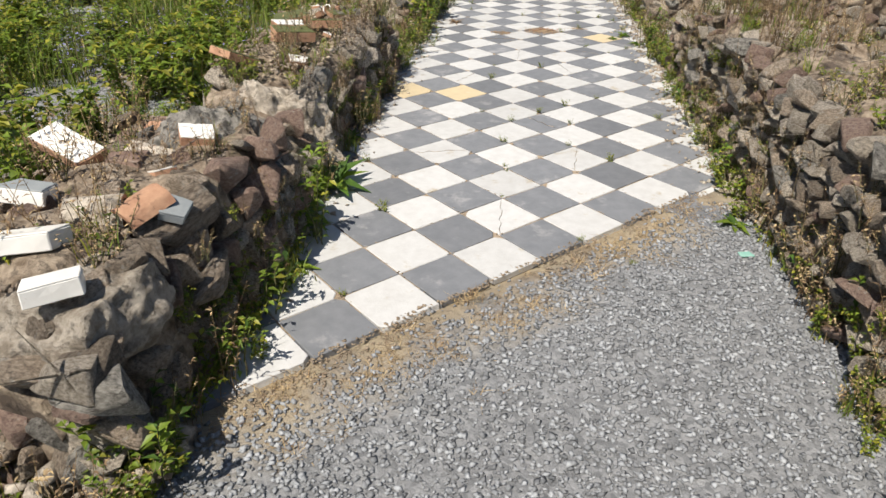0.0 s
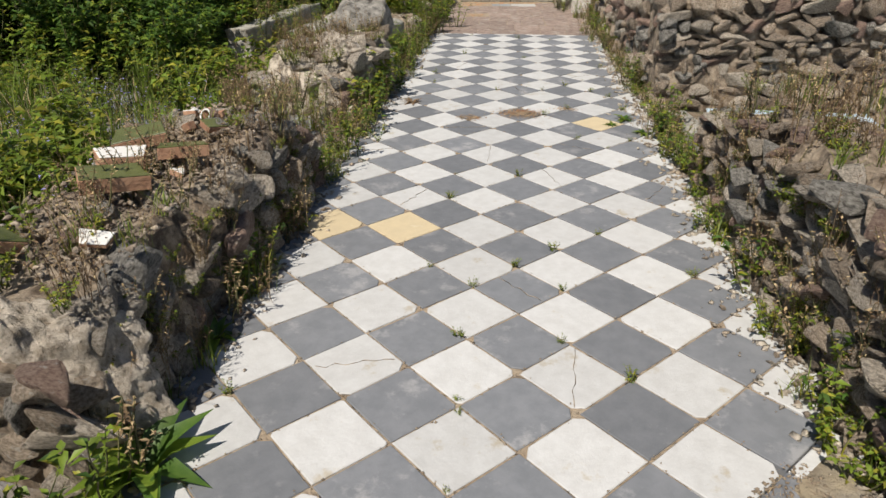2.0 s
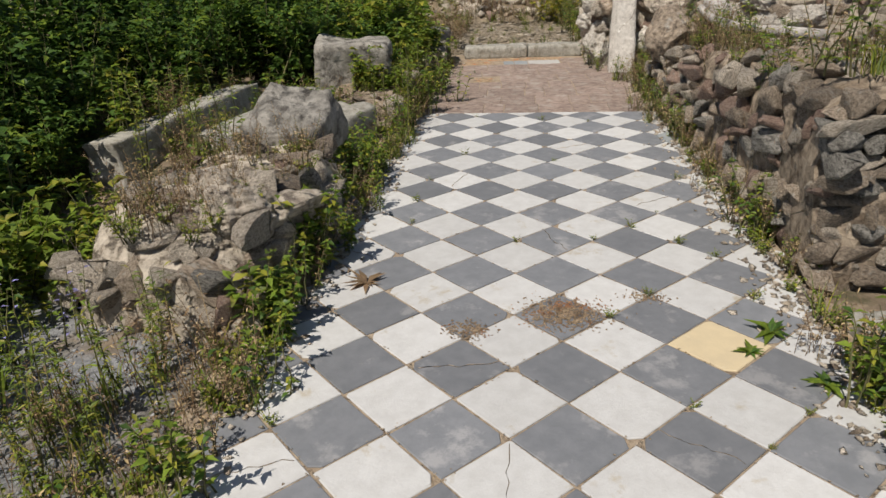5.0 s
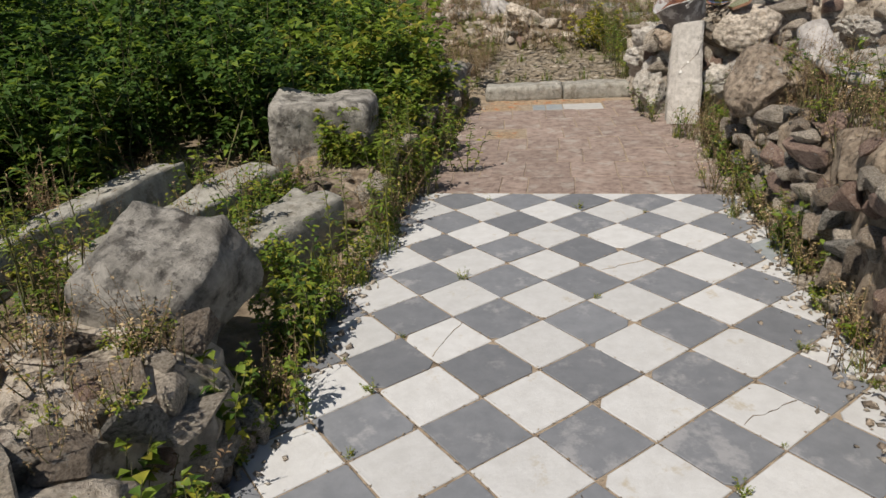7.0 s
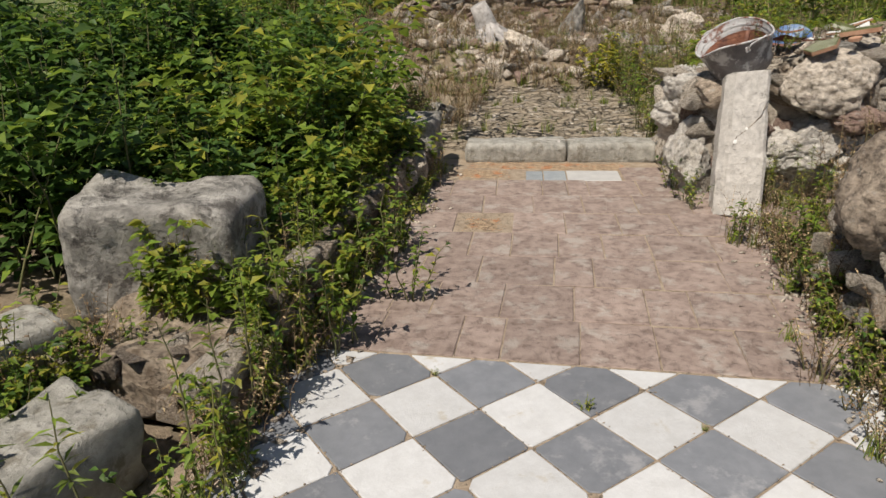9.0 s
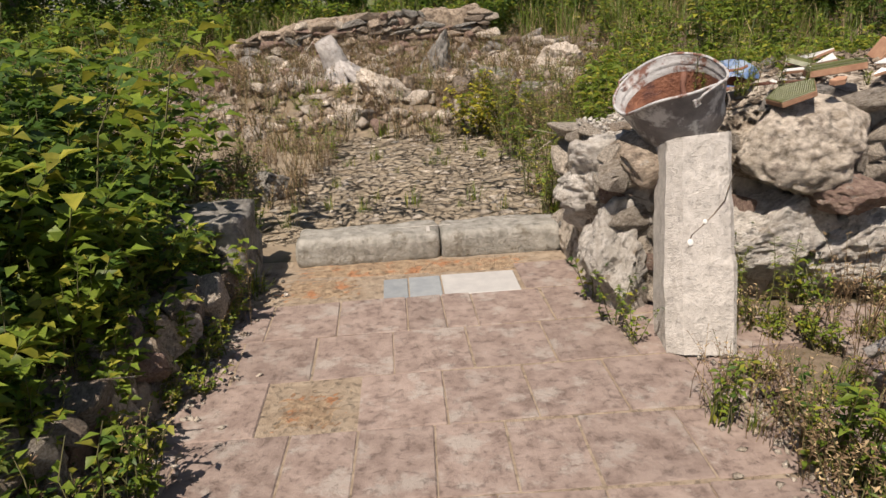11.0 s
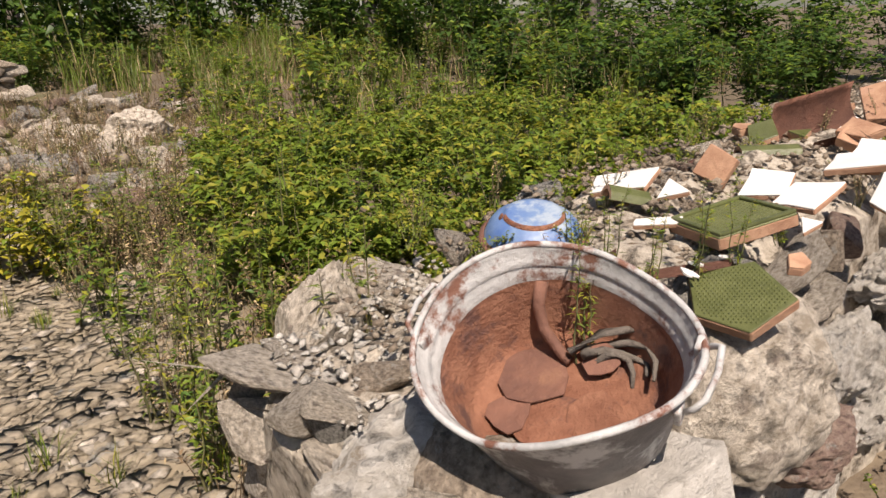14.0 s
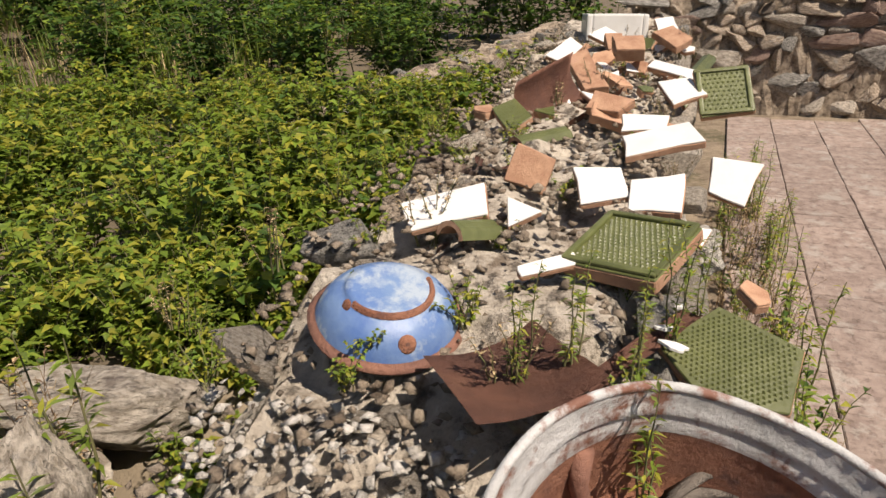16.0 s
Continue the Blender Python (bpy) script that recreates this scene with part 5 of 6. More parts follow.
def tree(x, y, h, seed):
    r = random.Random(seed)
    t = thing("tree", pose(x, y, lift(x, y) - 0.1), "tall leafy tree with dark trunk on the meadow", "tree", "trees behind the ruin")
    tr, cr = Tmpl(), Tmpl()
    pts = [Vector((0.12 * h * 0.05 * math.sin(k * 5 + seed), 0.1 * math.cos(k * 4 + seed), h * 0.75 * k)) for k in (0, 0.2, 0.4, 0.6, 0.8, 1)]
    tr.stem(pts, 0.035 * h, 0.012 * h)
    for _ in range(12):
        k = r.uniform(0.3, 1)
        i = min(4, int(k * 5))
        b = pts[i].lerp(pts[i + 1], k * 5 - i)
        a = r.uniform(0, 6.283)
        l = h * r.uniform(0.15, 0.32)
        e = b + Vector((math.cos(a) * l, math.sin(a) * l, l * r.uniform(0.2, 0.7)))
        tr.stem([b, b.lerp(e, 0.5) + Vector((0, 0, 0.05 * l)), e], 0.010 * h, 0.003 * h)
        for _l in range(170):
            q = e + Vector((r.gauss(0, 1), r.gauss(0, 1), r.gauss(0, 0.8))) * h * 0.075
            cr.leaf(q, (r.gauss(0, 1), r.gauss(0, 1), r.gauss(-0.2, 0.6)), (0, 0, 1), r.uniform(0.14, 0.3), r.uniform(0.09, 0.18), 0)
    tr.done(), cr.done()
    part_of("trunk", fast_mesh("trunk", tr.V, tr.F, [M_BARK]), None, t)
    part_of("crown", fast_mesh("crown", cr.V, cr.F, [M_LEAF_DARK]), None, t)
    return t


for _i, (x, y, h) in enumerate(((-5.6, 25, 7), (-2.2, 29, 8), (2.4, 31, 7), (6.4, 27, 8), (10.5, 25, 7), (-9.5, 22, 8), (14, 20, 8), (16, 13, 8), (-12, 14, 9), (-7.5, 33, 9), (10, 34, 9), (4, 36, 8))):
    tree(x, y, h, _i)
for x, y, k, i in ((-6.5, 20, 2.2, 0), (-3.5, 23, 2.0, 1), (0.5, 24, 2.2, 2), (1.6, 19.2, 0.9, 0), (3.5, 22, 2.0, 1), (6.5, 20, 2.2, 2), (9, 18, 2.2, 0), (8.5, 14.5, 1.8, 1), (11.5, 15, 2.4, 2), (6.6, 13.2, 1.3, 0), (7.8, 11.8, 1.2, 1), (11.5, 11, 2.2, 2), (12, 8, 2.2, 0), (12, 5, 2.2, 1)):
    plant("shrub", "dark green shrub at the meadow edge", "shrub", CLUMP[i], Matrix.LocRotScale((x, y, lift(x, y)), Euler((0, 0, x + y)), (k, k, k * 0.8)), "shrubs behind the ruin")


# ---- zinc tub ----
def pressed(a):
    """How far the tub's mouth is squeezed out of round at the angle a: (factor on the radius, lift)."""
    k = 1 - 0.071 * math.cos(2 * a) - 0.023 * math.sin(2 * a) + 0.019 * math.cos(3 * a) + 0.002 * math.sin(3 * a)
    dz = -0.009 * math.cos(2 * a) + 0.032 * math.sin(2 * a) + 0.003 * math.cos(3 * a) - 0.002 * math.sin(3 * a)
    return k, dz


def lathe(profile, seg=48, wob=0.0, seed=0, a0=0.0, a1=6.28318, press=False):
    bm = bmesh.new()
    closed = a1 - a0 > 6.28
    rows = []
    for r, z in profile:
        row = []
        for i in range(seg if closed else seg + 1):
            a = a0 + (a1 - a0) * i / seg
            k = r * (1 + wob * noise.noise(Vector((math.cos(a) * 1.3, math.sin(a) * 1.3, seed))))
            dz = wob * 0.35 * noise.noise(Vector((math.cos(a) * 1.7, math.sin(a) * 1.7, seed + 4))) * (z > 0.1)
            if press:
                w = min(1, max(0, (z - 0.03) / 0.19))
                pk, pz = pressed(a)
                k, dz = k * (1 + (pk - 1) * (0.3 + 0.7 * w)), dz + pz * w
            row.append(bm.verts.new((k * math.cos(a), k * math.sin(a), z + dz)))
        rows.append(row)
    n = len(rows[0])
    for p, q in zip(rows, rows[1:]):
        for i in range(n if closed else n - 1):
            bm.faces.new((p[i], p[(i + 1) % n], q[(i + 1) % n], q[i]))
    return smooth_bm(bm)


def slab_poly(poly, h, bevel=0.004, cuts=0, rough=0.0, seed=0):
    """A flat piece of the outline poly, h thick, on z = 0."""
    bm = bmesh.new()
    f = bm.faces.new([bm.verts.new((x, y, 0)) for x, y in poly])
    if f.normal.z < 0:
        f.normal_flip()
    f.normal_update()
    if f.normal.z > 0:
        f.normal_flip()
    ex = bmesh.ops.extrude_face_region(bm, geom=[f])
    bmesh.ops.translate(bm, vec=(0, 0, h), verts=[g for g in ex["geom"] if isinstance(g, bmesh.types.BMVert)])
    bmesh.ops.recalc_face_normals(bm, faces=bm.faces[:])
    if bevel:
        bmesh.ops.bevel(bm, geom=bm.edges[:], offset=bevel, segments=1, affect="EDGES")
    if cuts:
        bmesh.ops.triangulate(bm, faces=bm.faces[:])
        bmesh.ops.subdivide_edges(bm, edges=bm.edges[:], cuts=cuts)
    if rough:
        for v in bm.verts:
            v.co += noise.noise_vector(v.co * 22 + Vector((seed, 0, 0))) * rough
    return bm


def tub_axes():
    """The tub lies tipped on the rubble, pressed slightly oval."""
    n = Vector((-0.455, -0.208, 1)).normalized()
    h = Vector((0.38, -0.92, 0))
    y = -(h - n * h.dot(n)).normalized()
    x = y.cross(n)
    m = Matrix((x * 1.045, y * 1.045, n)).transposed().to_4x4()
    m.translation = Vector((1.486, 8.395, 1.042)) - n * 0.235
    return m


TUB_AT = tub_axes()


def zinc_tub():
    m = TUB_AT
    t = thing("zinc_tub", m, "old round zinc tub with chipped white paint and rust inside", "tub")
    part("outer_wall", lathe([(0.0, 0.0), (0.165, 0.0), (0.172, 0.006), (0.18, 0.03), (0.186, 0.035), (0.19, 0.09), (0.205, 0.15), (0.218, 0.2), (0.226, 0.232)], 56, 0.03, 1, press=True), M_ZINC_OUT, t, "dark zinc with smeared white paint")
    part("painted_band", lathe([(0.2215, 0.232), (0.218, 0.222), (0.212, 0.205), (0.206, 0.198), (0.209, 0.192), (0.2035, 0.185), (0.199, 0.163)], 56, 0.03, 1, press=True), M_ZINC, t, "white paint flaking to rust")
    part("rusty_lining", lathe([(0.1995, 0.165), (0.195, 0.14), (0.180, 0.09), (0.174, 0.05), (0.16, 0.03), (0.10, 0.024), (0.0, 0.022)], 56, 0.03, 1, press=True), M_RUST, t, "orange rusted inside")
    ring = []
    for i in range(61):
        a = 6.28318 * i / 60
        k = 0.2275 * (1 + 0.03 * noise.noise(Vector((math.cos(a) * 1.3, math.sin(a) * 1.3, 1))))
        dz = 0.03 * 0.35 * noise.noise(Vector((math.cos(a) * 1.7, math.sin(a) * 1.7, 5)))
        pk, pz = pressed(a)
        k, dz = k * pk, dz + pz
        ring.append((k * math.cos(a), k * math.sin(a), 0.234 + dz))
    part("rim", tube(ring, 0.0065, 8), M_ZINC, t, "rolled rim with flaking white paint")
    for s in (-1, 1):
        pts = [(-0.062, s * 0.222, 0.205), (-0.060, s * 0.234, 0.216), (-0.05, s * 0.247, 0.232), (0, s * 0.252, 0.236), (0.05, s * 0.247, 0.232), (0.060, s * 0.234, 0.216), (0.062, s * 0.222, 0.205)]
        hd = part("handle", tube([(p[0], p[1] * 1.06, p[2] + 0.01) for p in pts], 0.0055, 8), M_ZINC, t, "bent rod handle")
        for xx in (-0.062, 0.062):
            o = part("bracket", box(0.03, 0.012, 0.035, 0.004), M_ZINC, hd, "riveted bracket")
            o.location = (xx, s * 0.226, 0.192)
    r = random.Random(8)
    for i, (px, py, w) in enumerate(((0.045, 0.085, 0.085), (-0.05, 0.02, 0.075), (-0.06, 0.09, 0.05), (-0.02, -0.06, 0.06), (0.10, -0.03, 0.04))):
        poly = [(w * r.uniform(0.75, 1.1) * math.cos(a), w * r.uniform(0.7, 1.1) * math.sin(a)) for a in [6.28318 * k / 9 for k in range(9)]]
        o = part("rust_flake", slab_poly(poly, 0.005, 0.001, 1, 0.004, i), M_RUST if i % 2 else M_RUST_DK, t, "loose curled rust flake")
        o.matrix_basis = pose(px, py, 0.03 + 0.004 * i, r.uniform(-8, 8), r.uniform(-8, 8), 0)
    for i in range(4):
        a = -0.6 + 0.35 * i
        pts = [(0.055 + (0.06 + 0.018 * i) * math.cos(0.9 + 0.35 * (i % 2) - 2.3 * k) + r.uniform(-0.008, 0.008), -0.05 - (0.05 + 0.022 * i) * math.sin(2.3 * k - 0.7), 0.042 + 0.010 * i + 0.016 * math.sin(k * 4 + 2 * i) + r.uniform(-0.006, 0.006)) for k in (0, 0.2, 0.4, 0.6, 0.8, 1)]
        part("dead_root", tube(pts, lambda k: 0.010 - 0.006 * k, 7), M_BARK, t, "dry curled root")
    return t


TUB = zinc_tub()
stick = part("bark_strip", tube([TUB_AT @ Vector(p) for p in ((0.165, 0.095, 0.175), (0.140, 0.100, 0.13), (0.119, 0.088, 0.085), (0.095, 0.045, 0.045), (0.085, 0.025, 0.04))], lambda k: 0.014 - 0.003 * k, 8), M_RUST_DK)
tagged(stick, "rusty curled strip lying inside the tub", "strip")
plant("sprout", "thin green weed growing in the tub", "plant", SPIKE[0], Matrix.LocRotScale(TUB_AT @ Vector((0.111, 0.007, 0.03)), Euler((0, 0, 1)), (0.42, 0.42, 0.42)))
for _x, _y, _k in ((1.88, 8.62, 0.40), (1.92, 8.52, 0.34), (2.02, 8.47, 0.42), (1.84, 8.70, 0.38), (2.12, 8.44, 0.36)):
    plant("sprout", "thin green weed rooted on the wall top", "plant", SPIKE[1], Matrix.LocRotScale((_x, _y, 0.98), Euler((0, 0, _x * 8)), (_k, _k, _k)), "thin weeds on the wall top")
_o = new("stone", BIGROCKS["stone"][1])
_o.matrix_basis = Matrix.LocRotScale((1.52, 8.46, 0.70), Euler((0.1, -0.2, 0.5)), (0.44, 0.42, 0.24))
tagged(_o, "flat brown stone wedged under the tub", "stone")


def enamel_bowl():
    t = thing("enamel_bowl", pose(2.01, 9.02, 0.965, 8, -12, 20), "upturned blue enamel bowl with rust holes", "bowl")
    part("body", lathe([(0.148, 0.006), (0.142, 0.018), (0.133, 0.040), (0.117, 0.060), (0.095, 0.074), (0.086, 0.077), (0.085, 0.083), (0.07, 0.084), (0.0, 0.082)], 48, 0.02, 3), M_BLUE, t)
    part("rim", lathe([(0.150, 0.0), (0.158, 0.002), (0.160, 0.008), (0.150, 0.012), (0.144, 0.018)], 48, 0.02, 3), M_RUST_DK, t, "rusted rolled rim")
    part("foot_ring", lathe([(0.090, 0.077), (0.087, 0.087), (0.081, 0.088), (0.078, 0.083)], 40, 0.02, 3, 2.3, 5.2), M_RUST, t, "rusted foot ring")
    for a, z, r in ((3.5, 0.047, 0.018), (2.2, 0.076, 0.012)):
        rr = 0.134 if z < 0.07 else 0.1
        for nm, k, mt, lab in (("rust_spot", 1.0, M_RUST, "orange rust spot"), ("hole", 0.45, M_RUST_DK, "dark rust hole")):
            b = bmesh.new()
            bmesh.ops.create_uvsphere(b, u_segments=12, v_segments=8, radius=r * k)
            bmesh.ops.scale(b, vec=(0.25 if k == 1 else 0.62, 1, 1), verts=b.verts)
            o = part(nm, smooth_bm(b), mt, t, lab)
            o.matrix_basis = pose(rr * 0.94 * math.cos(a), rr * 0.94 * math.sin(a), z, 0, -35, math.degrees(a))
    return t


enamel_bowl()


# ---- broken stove tiles and ceramics ----
def shard(label, m, w, d, h, glaze, seed, relief=0, group="broken stove tiles", corners=4, body=M_TERRA):
    """A broken tile: a clay body with a glazed face, sometimes with a lattice in relief."""
    r = random.Random(seed)
    if corners == 4:
        lo = 0.9 if relief else 0.62
        poly = [(sx * w / 2 * r.uniform(lo, 1.05), sy * d / 2 * r.uniform(lo, 1.05)) for sx, sy in ((-1, -1), (1, -1), (1, 1), (-1, 1))]
    else:
        poly = [(w / 2 * r.uniform(0.75, 1.05) * math.cos(a), d / 2 * r.uniform(0.75, 1.05) * math.sin(a)) for a in [6.28318 * (k + r.uniform(-0.2, 0.2)) / corners for k in range(corners)]]
    if not relief and len(poly) > 3:
        broken = []
        for (xa, ya), (xb, yb) in zip(poly, poly[1:] + poly[:1]):
            broken.append((xa, ya))
            if r.random() < 0.6:
                k, inset = r.uniform(0.25, 0.75), r.uniform(0.9, 1.05)
                broken.append(((xa + (xb - xa) * k) * inset, (ya + (yb - ya) * k) * inset))
        poly = broken
    t = thing("tile_shard", m, label, "tile shard", group)
    part("body", slab_poly(poly, h, 0.003, 1, 0.003, seed), body, t, "raw clay body")
    face = slab_poly([(x * 0.985, y * 0.985) for x, y in poly], 0.006, 0.002)
    o = part("glaze", face, glaze, t, "glazed face")
    o.location = (0, 0, h - 0.0015)
    if relief:
        b = bmesh.new()
        n = relief
        for i in range(-n, n + 1):
            for j in range(-n, n + 1):
                cx, cy = (i + 0.5 * (j % 2)) * w * 0.8 / (2 * n + 1), j * d * 0.8 / (2 * n + 1)
                q = w * 0.8 / (2 * n + 1) * 0.42
                if abs(cx) > w * 0.38 or not all((x1 - x0) * (cy * 1.12 - y0) - (y1 - y0) * (cx * 1.12 - x0) > 0 for (x0, y0), (x1, y1) in zip(poly, poly[1:] + poly[:1])):
                    continue
                vs = [b.verts.new((cx + q * a, cy + q * c, 0)) for a, c in ((-1, 0), (0, -1), (1, 0), (0, 1))]
                top = b.verts.new((cx, cy, 0.004))
                for k in range(4):
                    b.faces.new((vs[k], vs[(k + 1) % 4], top))
        o = part("lattice", b, glaze, t, "diamond lattice in relief")
        o.location = (0, 0, h + 0.0045)
        for sx, sy, lx, ly in () if corners != 4 else ((0, -1, w * 0.92, 0.016), (0, 1, w * 0.92, 0.016), (-1, 0, 0.016, d * 0.9), (1, 0, 0.016, d * 0.9)):
            o = part("border", box(lx, ly, 0.010, 0.004), glaze, t, "raised border")
            o.location = (sx * w * 0.435, sy * d * 0.435, h + 0.003)
    return t


def moulding(label, m, length, radius, glaze, group="broken stove tiles"):
    """A curved glazed cornice piece."""
    t = thing("cornice_piece", m, label, "tile shard", group)
    for nm, r0, mt, lab in (("glaze", radius, glaze, "glazed outside"), ("body", radius - 0.012, M_TERRA, "raw clay inside")):
        bm = bmesh.new()
        rows = []
        for i in range(9):
            u = -length / 2 + length * i / 8
            rows.append([bm.verts.new((u, r0 * math.cos(a), r0 * math.sin(a) + 0.003 * math.sin(a * 9))) for a in [0.2 + 2.6 * k / 12 for k in range(13)]])
        for p, q in zip(rows, rows[1:]):
            for k in range(12):
                bm.faces.new((p[k], p[k + 1], q[k + 1], q[k]))
        part(nm, smooth_bm(bm), mt, t, lab)
    for s in (-1, 1):
        bm = bmesh.new()
        ring = [0.2 + 2.6 * k / 12 for k in range(13)]
        a = [bm.verts.new((s * length / 2, radius * math.cos(q), radius * math.sin(q))) for q in ring]
        c = [bm.verts.new((s * length / 2, (radius - 0.012) * math.cos(q), (radius - 0.012) * math.sin(q))) for q in ring]
        for k in range(12):
            bm.faces.new((a[k], a[k + 1], c[k + 1], c[k]))
        part("broken_edge", bm, M_TERRA, t, "broken clay edge")
    return t


def wtop(x):
    return 0.995 + 0.033 * (x - 1.8)


# the two large green stove tiles
shard("olive green stove tile with diamond lattice, tilted on rubble", pose(2.31, 8.58, wtop(2.3) + 0.02, 10, -3, -109), 0.225, 0.24, 0.03, M_GREEN, 3, 7)
shard("broken olive green stove tile with fine lattice", pose(2.04, 8.375, 0.965, 20, -8, -60), 0.28, 0.26, 0.025, M_GREEN, 14, 11, corners=5)
for _i, (_lb, _x, _y, _dz, _w, _d, _h, _rx, _ry, _rz, _g, _c) in enumerate((
        ("large white glazed tile piece tilted on the rubble", 2.42, 9.05, 0.05, 0.24, 0.17, 0.02, -18, 8, -70, M_GLAZE, 4),
        ("white three-cornered tile shard", 2.42, 8.85, 0.05, 0.15, 0.12, 0.02, 12, 14, 40, M_GLAZE, 3),
        ("white glazed tile piece on the wall top", 2.68, 8.71, 0.05, 0.19, 0.15, 0.022, 8, -8, 20, M_GLAZE, 4),
        ("white glazed tile piece beside green tiles", 2.64, 8.57, 0.05, 0.18, 0.17, 0.022, -10, -6, 5, M_GLAZE, 4),
        ("long white glazed shard with rusty edge", 3.06, 8.58, 0.07, 0.24, 0.17, 0.03, -12, 4, -75, M_GLAZE, 4),
        ("white tile piece propped upright", 2.78, 8.39, 0.06, 0.13, 0.13, 0.025, 8, -42, -10, M_GLAZE, 4),
        ("white glazed shard on the wall top", 3.75, 8.58, 0.08, 0.2, 0.14, 0.025, -8, -10, 30, M_GLAZE, 4),
        ("small white chip beside the green tile", 2.44, 8.45, 0.03, 0.09, 0.08, 0.018, 6, 12, 60, M_GLAZE, 3),
        ("narrow white glazed strip", 2.21, 8.74, 0.03, 0.05, 0.17, 0.018, 0, 6, 30, M_GLAZE, 4),
        ("raw terracotta tile back standing on edge", 2.72, 8.90, 0.07, 0.13, 0.14, 0.03, 10, -52, -20, M_TERRA, 4),
        ("terracotta stove tile back lying in rubble", 3.95, 8.98, 0.10, 0.26, 0.14, 0.05, 12, -24, 30, M_TERRA, 4),
        ("terracotta fragment with white edge", 3.45, 8.80, 0.08, 0.17, 0.12, 0.04, -8, -16, 70, M_TERRA, 4),
        ("open terracotta box fragment", 4.4, 8.86, 0.12, 0.16, 0.16, 0.08, 5, -12, 10, M_TERRA, 4),
        ("green lattice stove tile propped on the wall edge", 3.75, 8.42, 0.08, 0.2, 0.22, 0.03, 4, -34, -80, M_GREEN, 4),
        ("green glazed stove tile piece", 3.38, 9.14, 0.05, 0.2, 0.14, 0.03, -8, -12, 40, M_GREEN, 4),
        ("white broken tile shard", 4.9, 9.02, 0.12, 0.22, 0.14, 0.03, 20, -22, 60, M_GLAZE, 4),
        ("white and terracotta tile shard", 4.15, 8.62, 0.08, 0.28, 0.08, 0.03, -6, -14, 60, M_GLAZE, 4),
        ("white broken tile shard", 5.3, 8.75, 0.12, 0.24, 0.16, 0.03, 8, -18, 20, M_GLAZE, 4),
        ("broken terracotta tile fragment", 5.0, 8.7, 0.1, 0.2, 0.16, 0.05, 8, -18, 50, M_TERRA, 4),
        ("white glazed tile piece", 3.3, 8.66, 0.06, 0.16, 0.1, 0.025, 12, -20, 100, M_GLAZE, 4),
        ("white glazed tile piece", 4.6, 9.2, 0.1, 0.2, 0.12, 0.03, 12, -26, 150, M_GLAZE, 4),
        ("small terracotta tile fragment", 4.75, 8.98, 0.1, 0.16, 0.1, 0.06, 12, -16, 15, M_TERRA, 4))):
    shard(_lb, Matrix.Translation((_x, _y, wtop(_x) + _dz - 0.018)) @ pose(0, 0, 0, _rx * 0.5, -abs(_ry) - 10, 0) @ pose(0, 0, 0, 0, 0, _rz), _w, _d, _h * 0.75, _g, 100 + _i, 4 if "lattice" in _lb else 0, corners=_c)
moulding("curved green glazed cornice piece", pose(2.32, 8.95, wtop(2.3) + 0.01, 0, 14, -30), 0.13, 0.05, M_GREEN)
moulding("short green glazed cornice bar", pose(3.14, 8.98, wtop(3.1) + 0.01, 0, 0, -35), 0.22, 0.045, M_GREEN)
moulding("long green glazed cornice bar", pose(4.35, 8.53, wtop(4.3) + 0.03, 0, -10, -12), 0.34, 0.04, M_GREEN)


def bent_sheet(label, m, w, length, radius, arc, material):
    """A rusty sheet rolled to an arc."""
    bm = bmesh.new()
    rows = []
    for i in range(13):
        u = -length / 2 + length * i / 12
        rows.append([bm.verts.new((u, radius * math.sin(a), radius * (1 - math.cos(a)) + 0.006 * noise.noise(Vector((u * 9, a * 4, radius))))) for a in [-arc / 2 + arc * k / 14 for k in range(15)]])
    for p, q in zip(rows, rows[1:]):
        for k in range(14):
            bm.faces.new((p[k], p[k + 1], q[k + 1], q[k]))
    bmesh.ops.solidify(bm, geom=bm.faces[:], thickness=0.004)
    t = part("rusty_sheet", smooth_bm(bm), material)
    t.matrix_basis = m
    return tagged(t, label, "metal sheet", "rusty sheet metal")


bent_sheet("bent dark rusty sheet lying beside the tub", pose(1.86, 8.72, 0.985, -6, 8, 40), 0.2, 0.27, 0.30, 0.75, M_RUST_DK)
bent_sheet("narrow rusty metal strip", pose(1.99, 8.52, 1.0, 10, -6, -30), 0.2, 0.30, 0.05, 0.8, M_RUST_DK)
bent_sheet("rolled rusty stove pipe sheet", pose(3.62, 9.02, wtop(3.6) + 0.0, 30, -12, -25), 0.3, 0.36, 0.13, 3.4, M_RUST_DK)
bent_sheet("dark rusty metal scrap", pose(2.92, 9.08, wtop(2.9), 8, 6, 20), 0.2, 0.16, 0.12, 1.0, M_RUST_DK)


def trough():
    t = thing("trough", pose(5.55, 9.1, 1.13, 2, 4, 14), "broken white ceramic trough on the wall end", "trough")
    for nm, w, d, h, p in (("base", 0.5, 0.36, 0.03, (0, 0, 0)), ("side", 0.5, 0.035, 0.14, (0, -0.165, 0.02)), ("side", 0.5, 0.035, 0.14, (0, 0.165, 0.02)), ("end", 0.035, 0.30, 0.14, (-0.235, 0, 0.02)), ("end", 0.035, 0.30, 0.09, (0.235, 0, 0.02))):
        o = part(nm, box(w, d, h, 0.012, 0.003, 3, 4), M_GLAZE, t)
        o.location = p
    return t


trough()
shard("small terracotta chip at the green tile corner", pose(2.20, 8.345, 1.01, 6, -8, 20), 0.09, 0.07, 0.02, M_TERRA, 610, 0, "broken stove tiles", 5)
